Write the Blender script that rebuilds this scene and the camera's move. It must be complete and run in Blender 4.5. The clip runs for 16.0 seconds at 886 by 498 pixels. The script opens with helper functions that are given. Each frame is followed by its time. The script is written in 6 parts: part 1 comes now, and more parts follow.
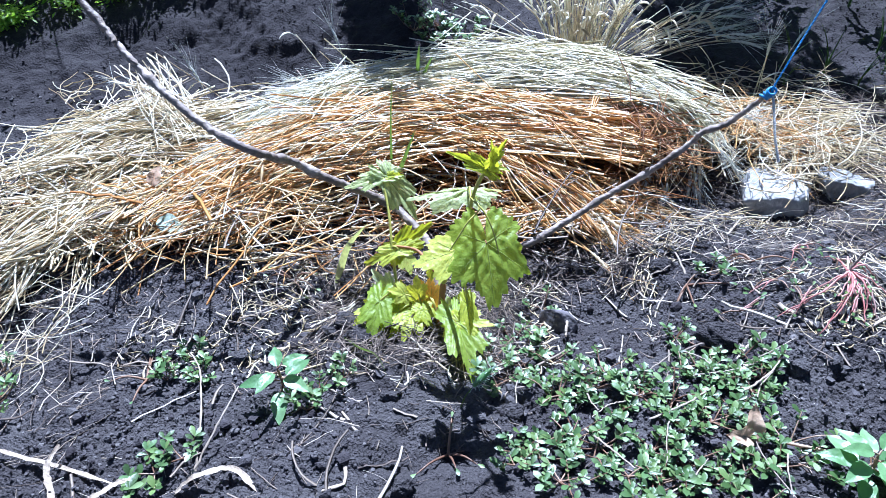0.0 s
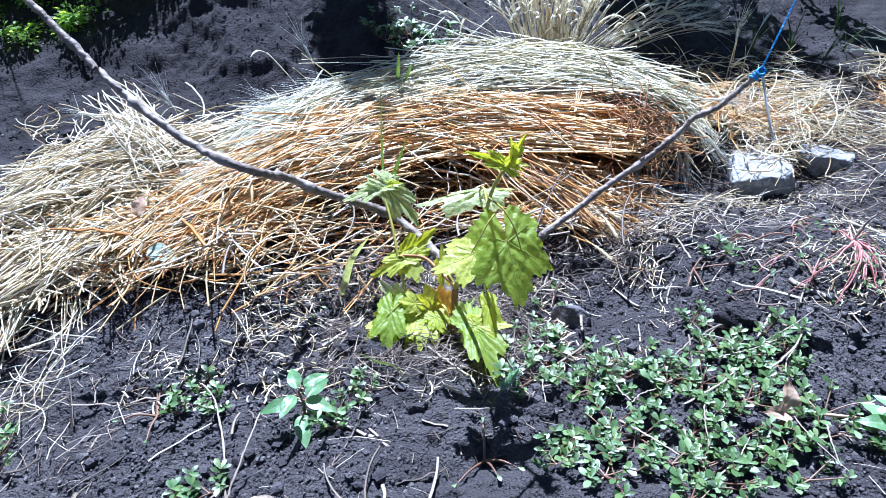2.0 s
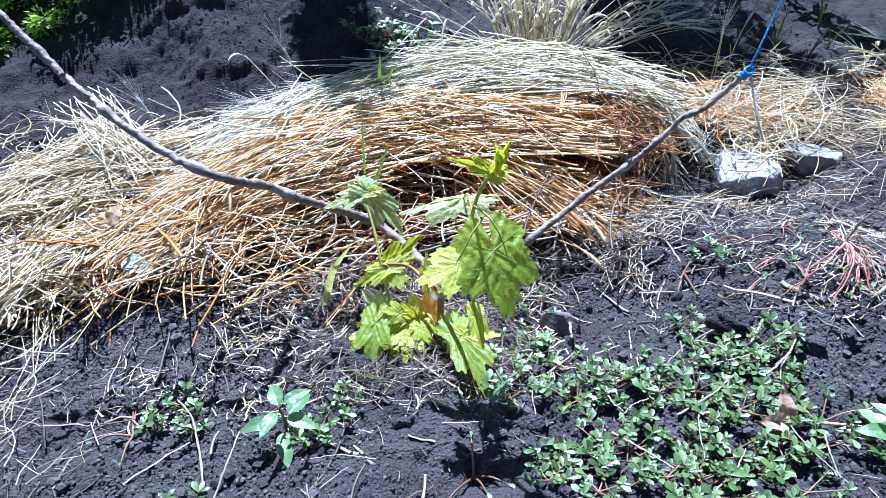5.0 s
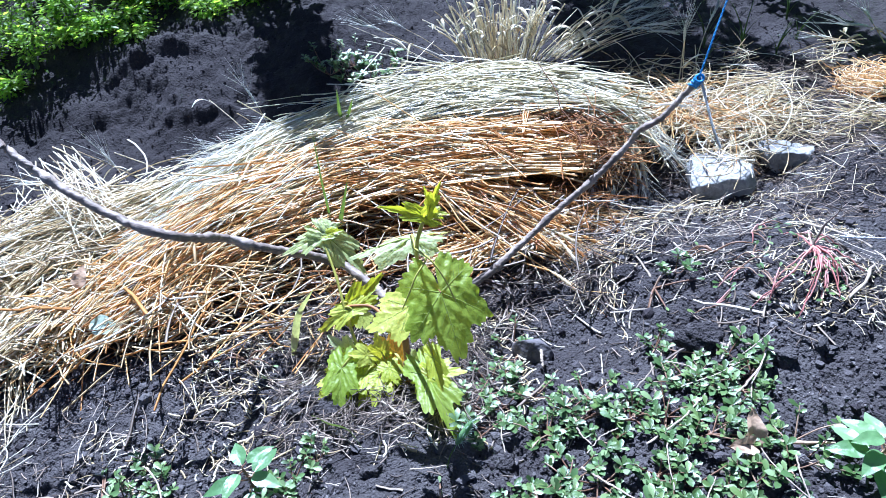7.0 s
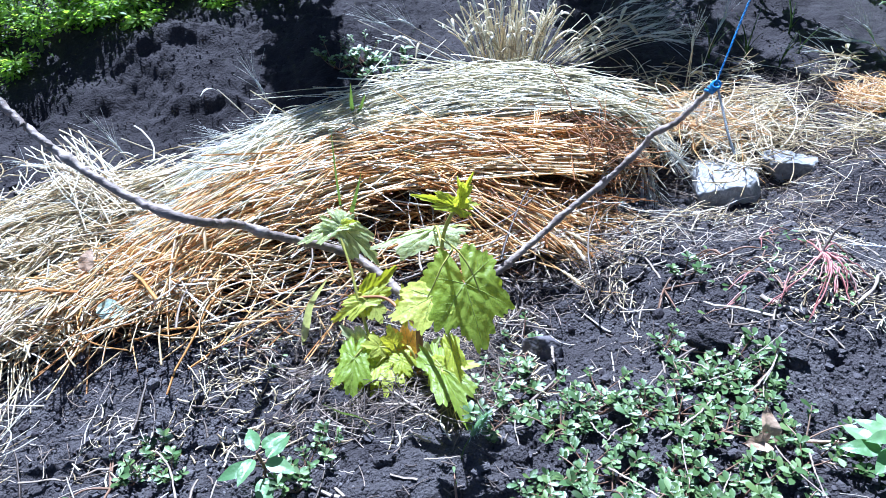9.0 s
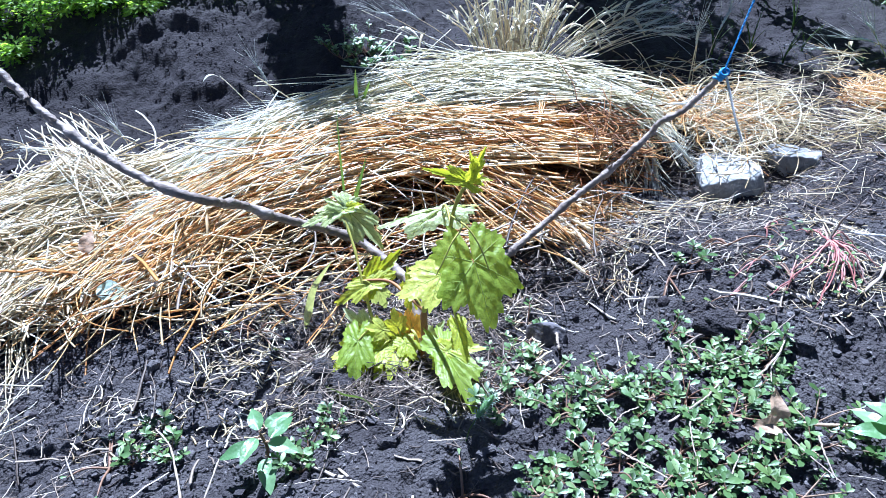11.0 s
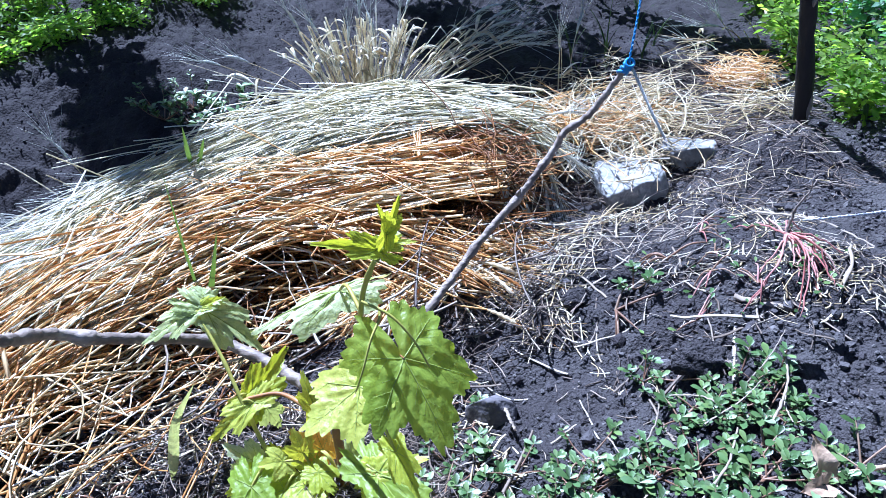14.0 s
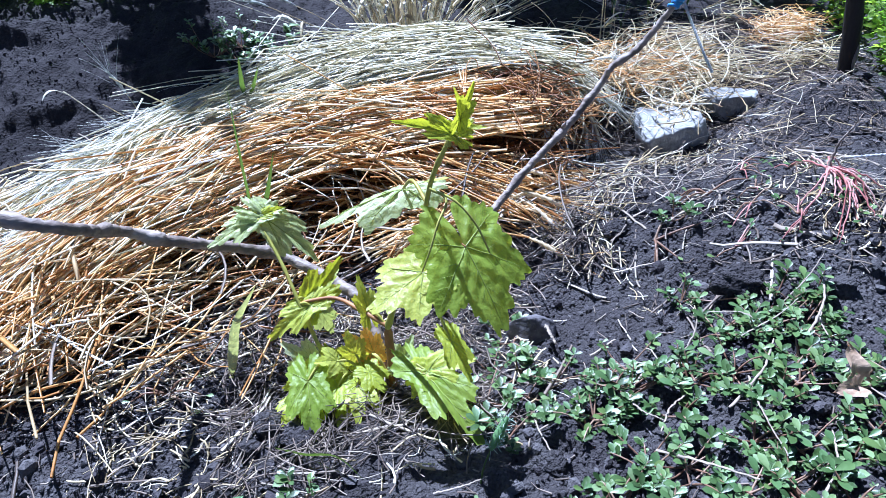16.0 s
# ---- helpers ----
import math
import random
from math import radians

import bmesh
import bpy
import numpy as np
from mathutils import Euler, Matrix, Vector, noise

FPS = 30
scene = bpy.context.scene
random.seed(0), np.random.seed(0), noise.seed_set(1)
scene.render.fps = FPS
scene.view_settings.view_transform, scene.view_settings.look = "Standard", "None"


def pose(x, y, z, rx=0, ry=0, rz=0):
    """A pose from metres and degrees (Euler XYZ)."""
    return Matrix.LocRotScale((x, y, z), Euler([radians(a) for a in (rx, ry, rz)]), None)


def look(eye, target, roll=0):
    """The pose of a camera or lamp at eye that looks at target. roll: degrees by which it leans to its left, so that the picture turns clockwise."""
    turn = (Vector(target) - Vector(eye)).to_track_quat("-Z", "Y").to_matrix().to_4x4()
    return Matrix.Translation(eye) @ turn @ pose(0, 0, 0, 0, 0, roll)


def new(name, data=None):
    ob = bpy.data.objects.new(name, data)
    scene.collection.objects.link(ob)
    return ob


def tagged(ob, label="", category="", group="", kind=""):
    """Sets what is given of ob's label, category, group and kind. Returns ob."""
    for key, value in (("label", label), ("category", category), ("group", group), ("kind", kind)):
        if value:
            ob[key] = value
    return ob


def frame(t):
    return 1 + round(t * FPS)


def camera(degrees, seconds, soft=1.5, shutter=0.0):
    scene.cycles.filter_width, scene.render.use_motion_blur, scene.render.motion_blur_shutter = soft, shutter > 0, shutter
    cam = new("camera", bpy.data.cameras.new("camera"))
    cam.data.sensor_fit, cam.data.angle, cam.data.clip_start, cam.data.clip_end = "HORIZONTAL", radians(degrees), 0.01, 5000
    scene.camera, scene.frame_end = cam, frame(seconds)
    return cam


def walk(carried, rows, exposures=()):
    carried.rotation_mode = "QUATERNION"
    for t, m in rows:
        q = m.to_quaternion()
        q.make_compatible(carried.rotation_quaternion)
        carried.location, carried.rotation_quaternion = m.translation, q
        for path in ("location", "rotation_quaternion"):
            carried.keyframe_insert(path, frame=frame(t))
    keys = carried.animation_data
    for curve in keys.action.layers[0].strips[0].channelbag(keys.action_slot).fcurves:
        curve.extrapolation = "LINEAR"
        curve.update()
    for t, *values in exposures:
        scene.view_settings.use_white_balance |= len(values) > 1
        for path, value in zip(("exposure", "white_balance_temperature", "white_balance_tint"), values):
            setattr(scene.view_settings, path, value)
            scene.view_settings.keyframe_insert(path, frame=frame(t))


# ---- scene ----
cam = camera(68.0, 16.0, 0.85)
PATH = [
    (0, (-0.118, -0.686, 0.728), (-0.337, 0.849, -0.535), 1.2),
    (0.5, (-0.114, -0.686, 0.726), (-0.339, 0.862, -0.52), 1.1),
    (1, (-0.106, -0.678, 0.732), (-0.331, 0.871, -0.514), 2.1),
    (1.5, (-0.122, -0.69, 0.724), (-0.332, 0.846, -0.54), 2.9),
    (2, (-0.175, -0.687, 0.715), (-0.288, 0.88, -0.523), -1.2),
    (2.5, (-0.184, -0.671, 0.714), (-0.25, 0.912, -0.506), -0.8),
    (3, (-0.206, -0.68, 0.698), (-0.252, 0.913, -0.511), 0.9),
    (5.5, (-0.143, -0.645, 0.713), (-0.242, 0.921, -0.528), -3.2),
    (6, (-0.102, -0.629, 0.717), (-0.22, 0.946, -0.51), -6.1),
    (6.5, (-0.13, -0.646, 0.703), (-0.221, 0.935, -0.518), -5.3),
    (7, (-0.111, -0.631, 0.719), (-0.213, 0.958, -0.49), -6.8),
    (7.5, (-0.1, -0.632, 0.72), (-0.203, 0.957, -0.489), -6.1),
    (8, (-0.119, -0.643, 0.714), (-0.21, 0.945, -0.498), -4.6),
    (8.5, (-0.177, -0.663, 0.709), (-0.233, 0.932, -0.496), -2.4),
    (9, (-0.15, -0.643, 0.716), (-0.205, 0.953, -0.488), -3.8),
    (11.5, (-0.179, -0.654, 0.675), (-0.194, 0.951, -0.52), -1.7),
    (12, (-0.228, -0.605, 0.615), (-0.103, 1.044, -0.509), -0.6),
    (12.5, (-0.243, -0.53, 0.587), (0.078, 1.078, -0.559), -2.2),
    (13, (-0.253, -0.498, 0.561), (0.183, 1.101, -0.559), -0.6),
    (13.5, (-0.231, -0.49, 0.569), (0.198, 1.12, -0.538), -2.3),
    (14, (-0.189, -0.482, 0.612), (0.186, 1.132, -0.508), -5.3),
    (14.5, (-0.16, -0.479, 0.622), (0.19, 1.14, -0.499), -6.4),
    (15, (-0.175, -0.483, 0.598), (0.185, 1.13, -0.528), -5.6),
    (15.5, (-0.225, -0.515, 0.578), (0.119, 1.084, -0.573), -4.0),
    (16, (-0.233, -0.528, 0.586), (0.065, 1.057, -0.597), -4.6),
]
walk(cam, [(t, look(eye, target, roll)) for t, eye, target, roll in PATH], [(0, 1.44, 4770, 15), (3, 1.43, 4770, 15), (8, 1.50, 4750, 15), (11.5, 1.53, 4720, 14), (12.5, 1.52, 4650, 16), (13.5, 1.50, 4590, 17), (14.5, 1.32, 4630, 17), (16, 1.26, 4690, 17)])

# ---------------------------------------------------------------- light
SUN_TO = Vector((-0.13, 0.53, 0.84)).normalized()
world = bpy.data.worlds.new("garden_sky")
scene.world = world
world.use_nodes = True
wn = world.node_tree.nodes
sky = wn.new("ShaderNodeTexSky")
sky.sky_type = "NISHITA"
sky.sun_disc = False
sky.sun_elevation = math.asin(SUN_TO.z)
sky.sun_rotation = math.atan2(SUN_TO.x, SUN_TO.y)
world.node_tree.links.new(sky.outputs[0], wn["Background"].inputs[0])
wn["Background"].inputs[1].default_value = 0.027
sun_data = bpy.data.lights.new("sun", "SUN")
sun_data.energy = 5.0
sun_data.angle = radians(0.55)
sun_data.color = (1.0, 0.97, 0.92)
sun = new("sun", sun_data)
sun.matrix_world = look(SUN_TO * 6, (0, 0, 0))

rng = np.random.default_rng(11)


# ---------------------------------------------------------------- materials
def material(name, colours, source="island", rough=0.6, grain=60.0, grain_amount=0.25, blotch=9.0, blotch_amount=0.25,
             bump=0.15, bump_scale=140.0, through_light=0.0, through_colour=None, spec=0.4, stretch=(1, 1, 1), relief_height=0.004):
    """A procedural surface: a ramp of colours picked piece by piece, blotches and grain over it, fine relief, and light passing through thin leaves."""
    m = bpy.data.materials.new(name)
    m.use_nodes = True
    t = m.node_tree
    N, L = t.nodes, t.links
    bsdf, out = N["Principled BSDF"], N["Material Output"]
    coord = N.new("ShaderNodeTexCoord")
    mapping = N.new("ShaderNodeMapping")
    mapping.inputs["Scale"].default_value = stretch
    L.new(coord.outputs["Object"], mapping.inputs[0])
    big, fine = N.new("ShaderNodeTexNoise"), N.new("ShaderNodeTexNoise")
    big.inputs["Scale"].default_value, fine.inputs["Scale"].default_value = blotch, grain
    big.inputs["Detail"].default_value, fine.inputs["Detail"].default_value = 4, 6
    L.new(mapping.outputs[0], big.inputs["Vector"]), L.new(mapping.outputs[0], fine.inputs["Vector"])
    pick = N.new("ShaderNodeMath")
    pick.operation = "MULTIPLY_ADD"
    pick.inputs[1].default_value = blotch_amount * 2
    L.new(big.outputs[0], pick.inputs[0])
    if source == "island":
        rand = N.new("ShaderNodeNewGeometry").outputs["Random Per Island"]
    elif source == "object":
        rand = N.new("ShaderNodeObjectInfo").outputs["Random"]
    else:
        rand = None
    if rand is not None:
        less = N.new("ShaderNodeMath")
        less.operation = "SUBTRACT"
        less.inputs[1].default_value = blotch_amount
        L.new(rand, less.inputs[0])
        L.new(less.outputs[0], pick.inputs[2])
    else:
        pick.inputs[1].default_value = 1.6
        pick.inputs[2].default_value = -0.3
    ramp = N.new("ShaderNodeValToRGB")
    while len(ramp.color_ramp.elements) < len(colours):
        ramp.color_ramp.elements.new(0.5)
    for n, c in enumerate(colours):
        ramp.color_ramp.elements[n].position = n / max(1, len(colours) - 1)
        ramp.color_ramp.elements[n].color = (*c, 1)
    L.new(pick.outputs[0], ramp.inputs[0])
    scale = N.new("ShaderNodeMapRange")
    scale.inputs["To Min"].default_value, scale.inputs["To Max"].default_value = 1 - grain_amount * 1.6, 1 + grain_amount * 1.6
    L.new(fine.outputs[0], scale.inputs[0])
    mul = N.new("ShaderNodeVectorMath")
    mul.operation = "SCALE"
    L.new(ramp.outputs[0], mul.inputs[0]), L.new(scale.outputs[0], mul.inputs["Scale"])
    L.new(mul.outputs[0], bsdf.inputs["Base Color"])
    rmap = N.new("ShaderNodeMapRange")
    rmap.inputs["To Min"].default_value, rmap.inputs["To Max"].default_value = max(0.05, rough - 0.12), min(1, rough + 0.12)
    L.new(fine.outputs[0], rmap.inputs[0]), L.new(rmap.outputs[0], bsdf.inputs["Roughness"])
    bsdf.inputs["Specular IOR Level"].default_value = spec
    relief = N.new("ShaderNodeTexNoise")
    relief.inputs["Scale"].default_value, relief.inputs["Detail"].default_value = bump_scale, 5
    L.new(mapping.outputs[0], relief.inputs["Vector"])
    bn = N.new("ShaderNodeBump")
    bn.inputs["Strength"].default_value, bn.inputs["Distance"].default_value = bump, relief_height
    L.new(relief.outputs[0], bn.inputs["Height"]), L.new(bn.outputs[0], bsdf.inputs["Normal"])
    if through_light:
        tr, mix = N.new("ShaderNodeBsdfTranslucent"), N.new("ShaderNodeMixShader")
        mix.inputs[0].default_value = through_light
        if through_colour:
            tint = N.new("ShaderNodeMix")
            tint.data_type, tint.blend_type = "RGBA", "MULTIPLY"
            tint.inputs[0].default_value = 1.0
            L.new(mul.outputs[0], tint.inputs[6])
            tint.inputs[7].default_value = (*through_colour, 1)
            L.new(tint.outputs[2], tr.inputs[0])
        else:
            L.new(mul.outputs[0], tr.inputs[0])
        L.new(bn.outputs[0], tr.inputs["Normal"])
        L.new(bsdf.outputs[0], mix.inputs[1]), L.new(tr.outputs[0], mix.inputs[2]), L.new(mix.outputs[0], out.inputs[0])
    return m


SOIL = material("black_soil", [(0.036, 0.032, 0.034), (0.062, 0.056, 0.058), (0.090, 0.083, 0.084), (0.132, 0.123, 0.121)], "none", 0.9, 330, 0.5, 9, 0.4, 1.0, 300, spec=0.12, relief_height=0.010)
CRUMB = material("soil_crumb", [(0.040, 0.035, 0.038), (0.070, 0.063, 0.067), (0.104, 0.096, 0.098), (0.16, 0.148, 0.145)], "island", 0.95, 300, 0.3, 30, 0.1, 0.6, 600, spec=0.1)
DARKSOIL = material("darker_bank_soil", [(0.014, 0.0122, 0.014), (0.023, 0.020, 0.022), (0.035, 0.031, 0.033), (0.053, 0.048, 0.050)], "none", 0.85, 330, 0.5, 9, 0.4, 0.7, 220, spec=0.16, relief_height=0.008)
DARKCRUMB = material("darker_bank_crumb", [(0.016, 0.014, 0.016), (0.028, 0.024, 0.027), (0.044, 0.039, 0.041), (0.070, 0.063, 0.064)], "island", 0.9, 300, 0.3, 30, 0.1, 0.6, 600, spec=0.08)
BLEACHED = material("bleached_leaf", [(0.26, 0.20, 0.14), (0.44, 0.36, 0.27), (0.60, 0.52, 0.41)], "none", 0.6, 260, 0.35, 60, 0.3, 0.5, 300, 0.15, spec=0.3)
GOLD = material("golden_straw", [(0.38, 0.17, 0.045), (0.62, 0.34, 0.10), (0.81, 0.51, 0.19), (0.90, 0.66, 0.31), (0.94, 0.79, 0.50), (0.97, 0.91, 0.76)], "island", 0.36, 260, 0.22, 30, 0.2, 0.1, 500, 0.34, spec=0.45)
PALE = material("pale_green_straw", [(0.34, 0.30, 0.17), (0.58, 0.52, 0.31), (0.78, 0.71, 0.46), (0.88, 0.82, 0.60), (0.93, 0.89, 0.72), (0.96, 0.95, 0.89)], "island", 0.32, 260, 0.2, 30, 0.15, 0.1, 500, 0.28, spec=0.6)
TAN = material("bleached_tan_straw", [(0.28, 0.20, 0.10), (0.54, 0.42, 0.22), (0.74, 0.61, 0.36), (0.86, 0.77, 0.55), (0.94, 0.90, 0.78)], "island", 0.38, 260, 0.2, 14, 0.12, 0.1, 500, 0.22, spec=0.55)
SILVER = material("silvery_awn", [(0.45, 0.47, 0.42), (0.66, 0.67, 0.60), (0.80, 0.80, 0.74)], "island", 0.3, 300, 0.1, 20, 0.1, 0.05, 500, 0.25, spec=0.7)
STUBBLE = material("white_stubble", [(0.60, 0.50, 0.32), (0.80, 0.71, 0.49), (0.91, 0.85, 0.66), (0.96, 0.93, 0.82)], "object", 0.32, 260, 0.15, 20, 0.15, 0.1, 500, 0.35, spec=0.6)
DRIED = material("weathered_straw", [(0.085, 0.062, 0.05), (0.18, 0.14, 0.105), (0.31, 0.25, 0.19), (0.47, 0.40, 0.31), (0.70, 0.63, 0.52)], "island", 0.5, 260, 0.25, 20, 0.15, 0.15, 500, 0.12, spec=0.45)
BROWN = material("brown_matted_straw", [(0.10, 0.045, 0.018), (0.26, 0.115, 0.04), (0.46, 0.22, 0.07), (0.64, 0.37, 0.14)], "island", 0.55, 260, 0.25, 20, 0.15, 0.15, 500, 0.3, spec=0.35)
TWIGGY = material("dark_litter", [(0.05, 0.04, 0.035), (0.11, 0.085, 0.07), (0.20, 0.155, 0.12), (0.34, 0.28, 0.22)], "island", 0.7, 260, 0.25, 20, 0.15, 0.15, 500, spec=0.3)
BARK = material("cane_bark", [(0.06, 0.045, 0.036), (0.18, 0.14, 0.112), (0.33, 0.27, 0.22), (0.54, 0.46, 0.39)], "none", 0.55, 330, 0.45, 60, 0.3, 0.6, 240, spec=0.45, stretch=(0.35, 0.5, 0.6))
SHOOT = material("young_shoot", [(0.36, 0.36, 0.05), (0.48, 0.46, 0.09), (0.46, 0.30, 0.07)], "none", 0.45, 120, 0.15, 22, 0.3, 0.1, 300, 0.12)
WOODY = material("red_brown_shoot", [(0.23, 0.09, 0.035), (0.36, 0.16, 0.05), (0.40, 0.24, 0.08)], "none", 0.5, 120, 0.2, 40, 0.3, 0.15, 300)
LEAF = material("vine_leaf", [(0.25, 0.36, 0.035), (0.30, 0.41, 0.05), (0.36, 0.46, 0.08)], "none", 0.42, 160, 0.14, 14, 0.3, 0.35, 170, 0.5, (1.8, 1.55, 0.35), spec=0.5)
YOUNG = material("young_vine_leaf", [(0.42, 0.49, 0.035), (0.50, 0.56, 0.06), (0.58, 0.62, 0.12)], "object", 0.42, 160, 0.16, 14, 0.15, 0.35, 190, 0.5, (1.45, 1.3, 0.4), spec=0.5)
DOWNY = material("downy_young_leaf", [(0.44, 0.51, 0.20), (0.54, 0.60, 0.30), (0.64, 0.68, 0.42)], "object", 0.45, 160, 0.2, 30, 0.2, 0.4, 220, 0.4, (1.3, 1.25, 0.6), spec=0.5)
AMBER = material("amber_vine_leaf", [(0.66, 0.47, 0.06), (0.74, 0.50, 0.08), (0.64, 0.36, 0.06)], "none", 0.45, 160, 0.2, 40, 0.3, 0.3, 190, 0.45, (1.6, 1.5, 0.7))
VEIN = material("leaf_vein", [(0.34, 0.42, 0.07), (0.42, 0.49, 0.10)], "none", 0.45, 100, 0.1, 20, 0.2, 0.1, 200, 0.3)
PURSLANE = material("purslane_leaf", [(0.040, 0.075, 0.022), (0.075, 0.13, 0.035), (0.105, 0.19, 0.065), (0.16, 0.235, 0.065), (0.28, 0.38, 0.19)], "object", 0.36, 120, 0.25, 60, 0.1, 0.15, 200, 0.2, (1.5, 1.6, 0.5), spec=0.5)
PIGWEED = material("pigweed_leaf", [(0.11, 0.22, 0.085), (0.17, 0.30, 0.125), (0.24, 0.38, 0.18)], "object", 0.34, 140, 0.15, 30, 0.1, 0.25, 160, 0.3, (1.5, 1.7, 0.6), spec=0.55)
REDSTEM = material("pink_purslane_stem", [(0.17, 0.09, 0.055), (0.27, 0.16, 0.10), (0.40, 0.28, 0.19)], "object", 0.4, 160, 0.2, 40, 0.2, 0.1, 300, 0.12)
PINKSTEM = material("pale_pink_stem", [(0.42, 0.15, 0.13), (0.56, 0.25, 0.22), (0.66, 0.42, 0.37)], "object", 0.4, 160, 0.25, 40, 0.2, 0.15, 300, 0.12)
GRASS = material("green_blade", [(0.06, 0.095, 0.03), (0.095, 0.145, 0.045), (0.17, 0.22, 0.085)], "island", 0.4, 120, 0.12, 12, 0.15, 0.08, 300, 0.35, (1.6, 1.7, 0.6))
FOLIAGE = material("hedge_foliage", [(0.085, 0.165, 0.025), (0.17, 0.29, 0.045), (0.27, 0.40, 0.075), (0.40, 0.51, 0.16)], "island", 0.42, 120, 0.15, 8, 0.12, 0.1, 200, 0.7, (1.6, 1.6, 0.5))
BLUELEAF = material("blue_green_foliage", [(0.08, 0.17, 0.08), (0.15, 0.29, 0.15), (0.25, 0.42, 0.27), (0.36, 0.54, 0.40)], "island", 0.4, 120, 0.15, 8, 0.12, 0.1, 200, 0.5, (1.5, 1.7, 0.9))
PALELEAF = material("pale_fallen_leaf", [(0.40, 0.54, 0.42), (0.52, 0.64, 0.52), (0.62, 0.70, 0.60)], "none", 0.5, 140, 0.2, 40, 0.3, 0.3, 200, 0.2)
STONE = material("limestone", [(0.13, 0.13, 0.13), (0.23, 0.23, 0.225), (0.35, 0.348, 0.34), (0.48, 0.48, 0.47)], "none", 0.85, 90, 0.35, 14, 0.3, 1.0, 90, spec=0.25)
SOILSTONE = material("earthy_stone", [(0.08, 0.075, 0.08), (0.13, 0.12, 0.125), (0.20, 0.18, 0.18)], "none", 0.9, 120, 0.25, 30, 0.3, 0.6, 200, spec=0.25)
DEADLEAF = material("withered_leaf", [(0.42, 0.25, 0.14), (0.64, 0.46, 0.31), (0.78, 0.64, 0.48)], "none", 0.6, 120, 0.25, 45, 0.4, 0.4, 180, 0.2)
ROPE = material("blue_twine", [(0.03, 0.20, 0.52), (0.07, 0.31, 0.68), (0.16, 0.43, 0.78)], "none", 0.35, 300, 0.15, 80, 0.2, 0.3, 900, 0.1, spec=0.5)
STRING = material("white_twine", [(0.62, 0.62, 0.66), (0.78, 0.78, 0.80)], "none", 0.5, 300, 0.15, 80, 0.2, 0.3, 900, 0.1)
TAIL = material("faded_blue_twine", [(0.78, 0.80, 0.80), (0.92, 0.92, 0.90)], "none", 0.5, 300, 0.15, 80, 0.2, 0.3, 900, 0.5)
POSTWOOD = material("tarred_wood", [(0.012, 0.010, 0.010), (0.022, 0.018, 0.017), (0.04, 0.032, 0.028)], "none", 0.7, 160, 0.35, 25, 0.3, 0.7, 120, spec=0.35, stretch=(1, 1, 0.25))
BAREWOOD = material("bare_grey_wood", [(0.16, 0.13, 0.11), (0.30, 0.26, 0.22)], "none", 0.8, 160, 0.3, 25, 0.3, 0.4, 120)


# ---------------------------------------------------------------- mesh tools
def mesh_from(verts, faces, smooth=True):
    """A mesh from arrays: verts (n, 3), faces (m, 3 or 4)."""
    verts, faces = np.asarray(verts, np.float32), np.asarray(faces, np.int32)
    me = bpy.data.meshes.new("mesh")
    k = faces.shape[1]
    me.vertices.add(len(verts)), me.loops.add(faces.size), me.polygons.add(len(faces))
    me.vertices.foreach_set("co", verts.ravel())
    me.loops.foreach_set("vertex_index", faces.ravel())
    me.polygons.foreach_set("loop_start", np.arange(0, faces.size, k, dtype=np.int32))
    me.polygons.foreach_set("use_smooth", np.full(len(faces), smooth))
    me.update(calc_edges=True)
    return me


def thing(name, place, label, category, group="", kind=""):
    ob = new(name)
    ob.location = place
    ob.empty_display_size = 0.02
    return tagged(ob, label, category, group, kind)


def part(name, me, mat, parent, label="", place=None):
    """One mesh, given in world coordinates, under a thing or a part of it; with a place, a mesh in its own coordinates."""
    ob = new(name, me)
    if not me.materials:
        me.materials.append(mat)
    root = parent
    while root.parent:
        root = root.parent
    if place is None:
        me.transform(Matrix.Translation(-Vector(root.location)))
    else:
        ob.matrix_local = Matrix.Translation(-Vector(root.location)) @ place
    ob.parent = parent
    return tagged(ob, label)


def solo(name, me, mat, label, category, group="", kind=""):
    ob = new(name, me)
    me.materials.append(mat)
    return tagged(ob, label, category, group, kind)


def unit(v):
    return v / np.maximum(np.linalg.norm(v, axis=-1, keepdims=True), 1e-9)


def tube_arrays(paths, radii, sides=3, flat=1.0):
    """Tubes along paths (n, k, 3) with radii (n, k): verts and quads. flat < 1 presses them into ribbons."""
    paths, radii = np.asarray(paths, float), np.asarray(radii, float)
    n, k, _ = paths.shape
    tan = unit(np.gradient(paths, axis=1))
    ref = unit(rng.normal(size=(n, 1, 3)) * (0.25 if flat < 1 else 1.0) + (np.array([0, 0.0, 1.0]) if flat < 1 else 0))
    n1 = unit(np.cross(tan, np.broadcast_to(ref, tan.shape)))
    n2 = np.cross(tan, n1)
    a = np.arange(sides) / sides * 2 * np.pi
    ring = np.cos(a)[None, None, :, None] * n1[:, :, None] + flat * np.sin(a)[None, None, :, None] * n2[:, :, None]
    verts = (paths[:, :, None] + ring * radii[:, :, None, None]).reshape(-1, 3)
    i, j, s = np.meshgrid(np.arange(n), np.arange(k - 1), np.arange(sides), indexing="ij")
    base, nxt = (i * k + j) * sides, (s + 1) % sides
    faces = np.stack([base + s, base + nxt, base + sides + nxt, base + sides + s], -1).reshape(-1, 4)
    return verts, faces


def merged(parts):
    verts, faces, at = [], [], 0
    for v, f in parts:
        verts.append(v), faces.append(np.asarray(f) + at)
        at += len(v)
    return np.concatenate(verts), np.concatenate(faces)


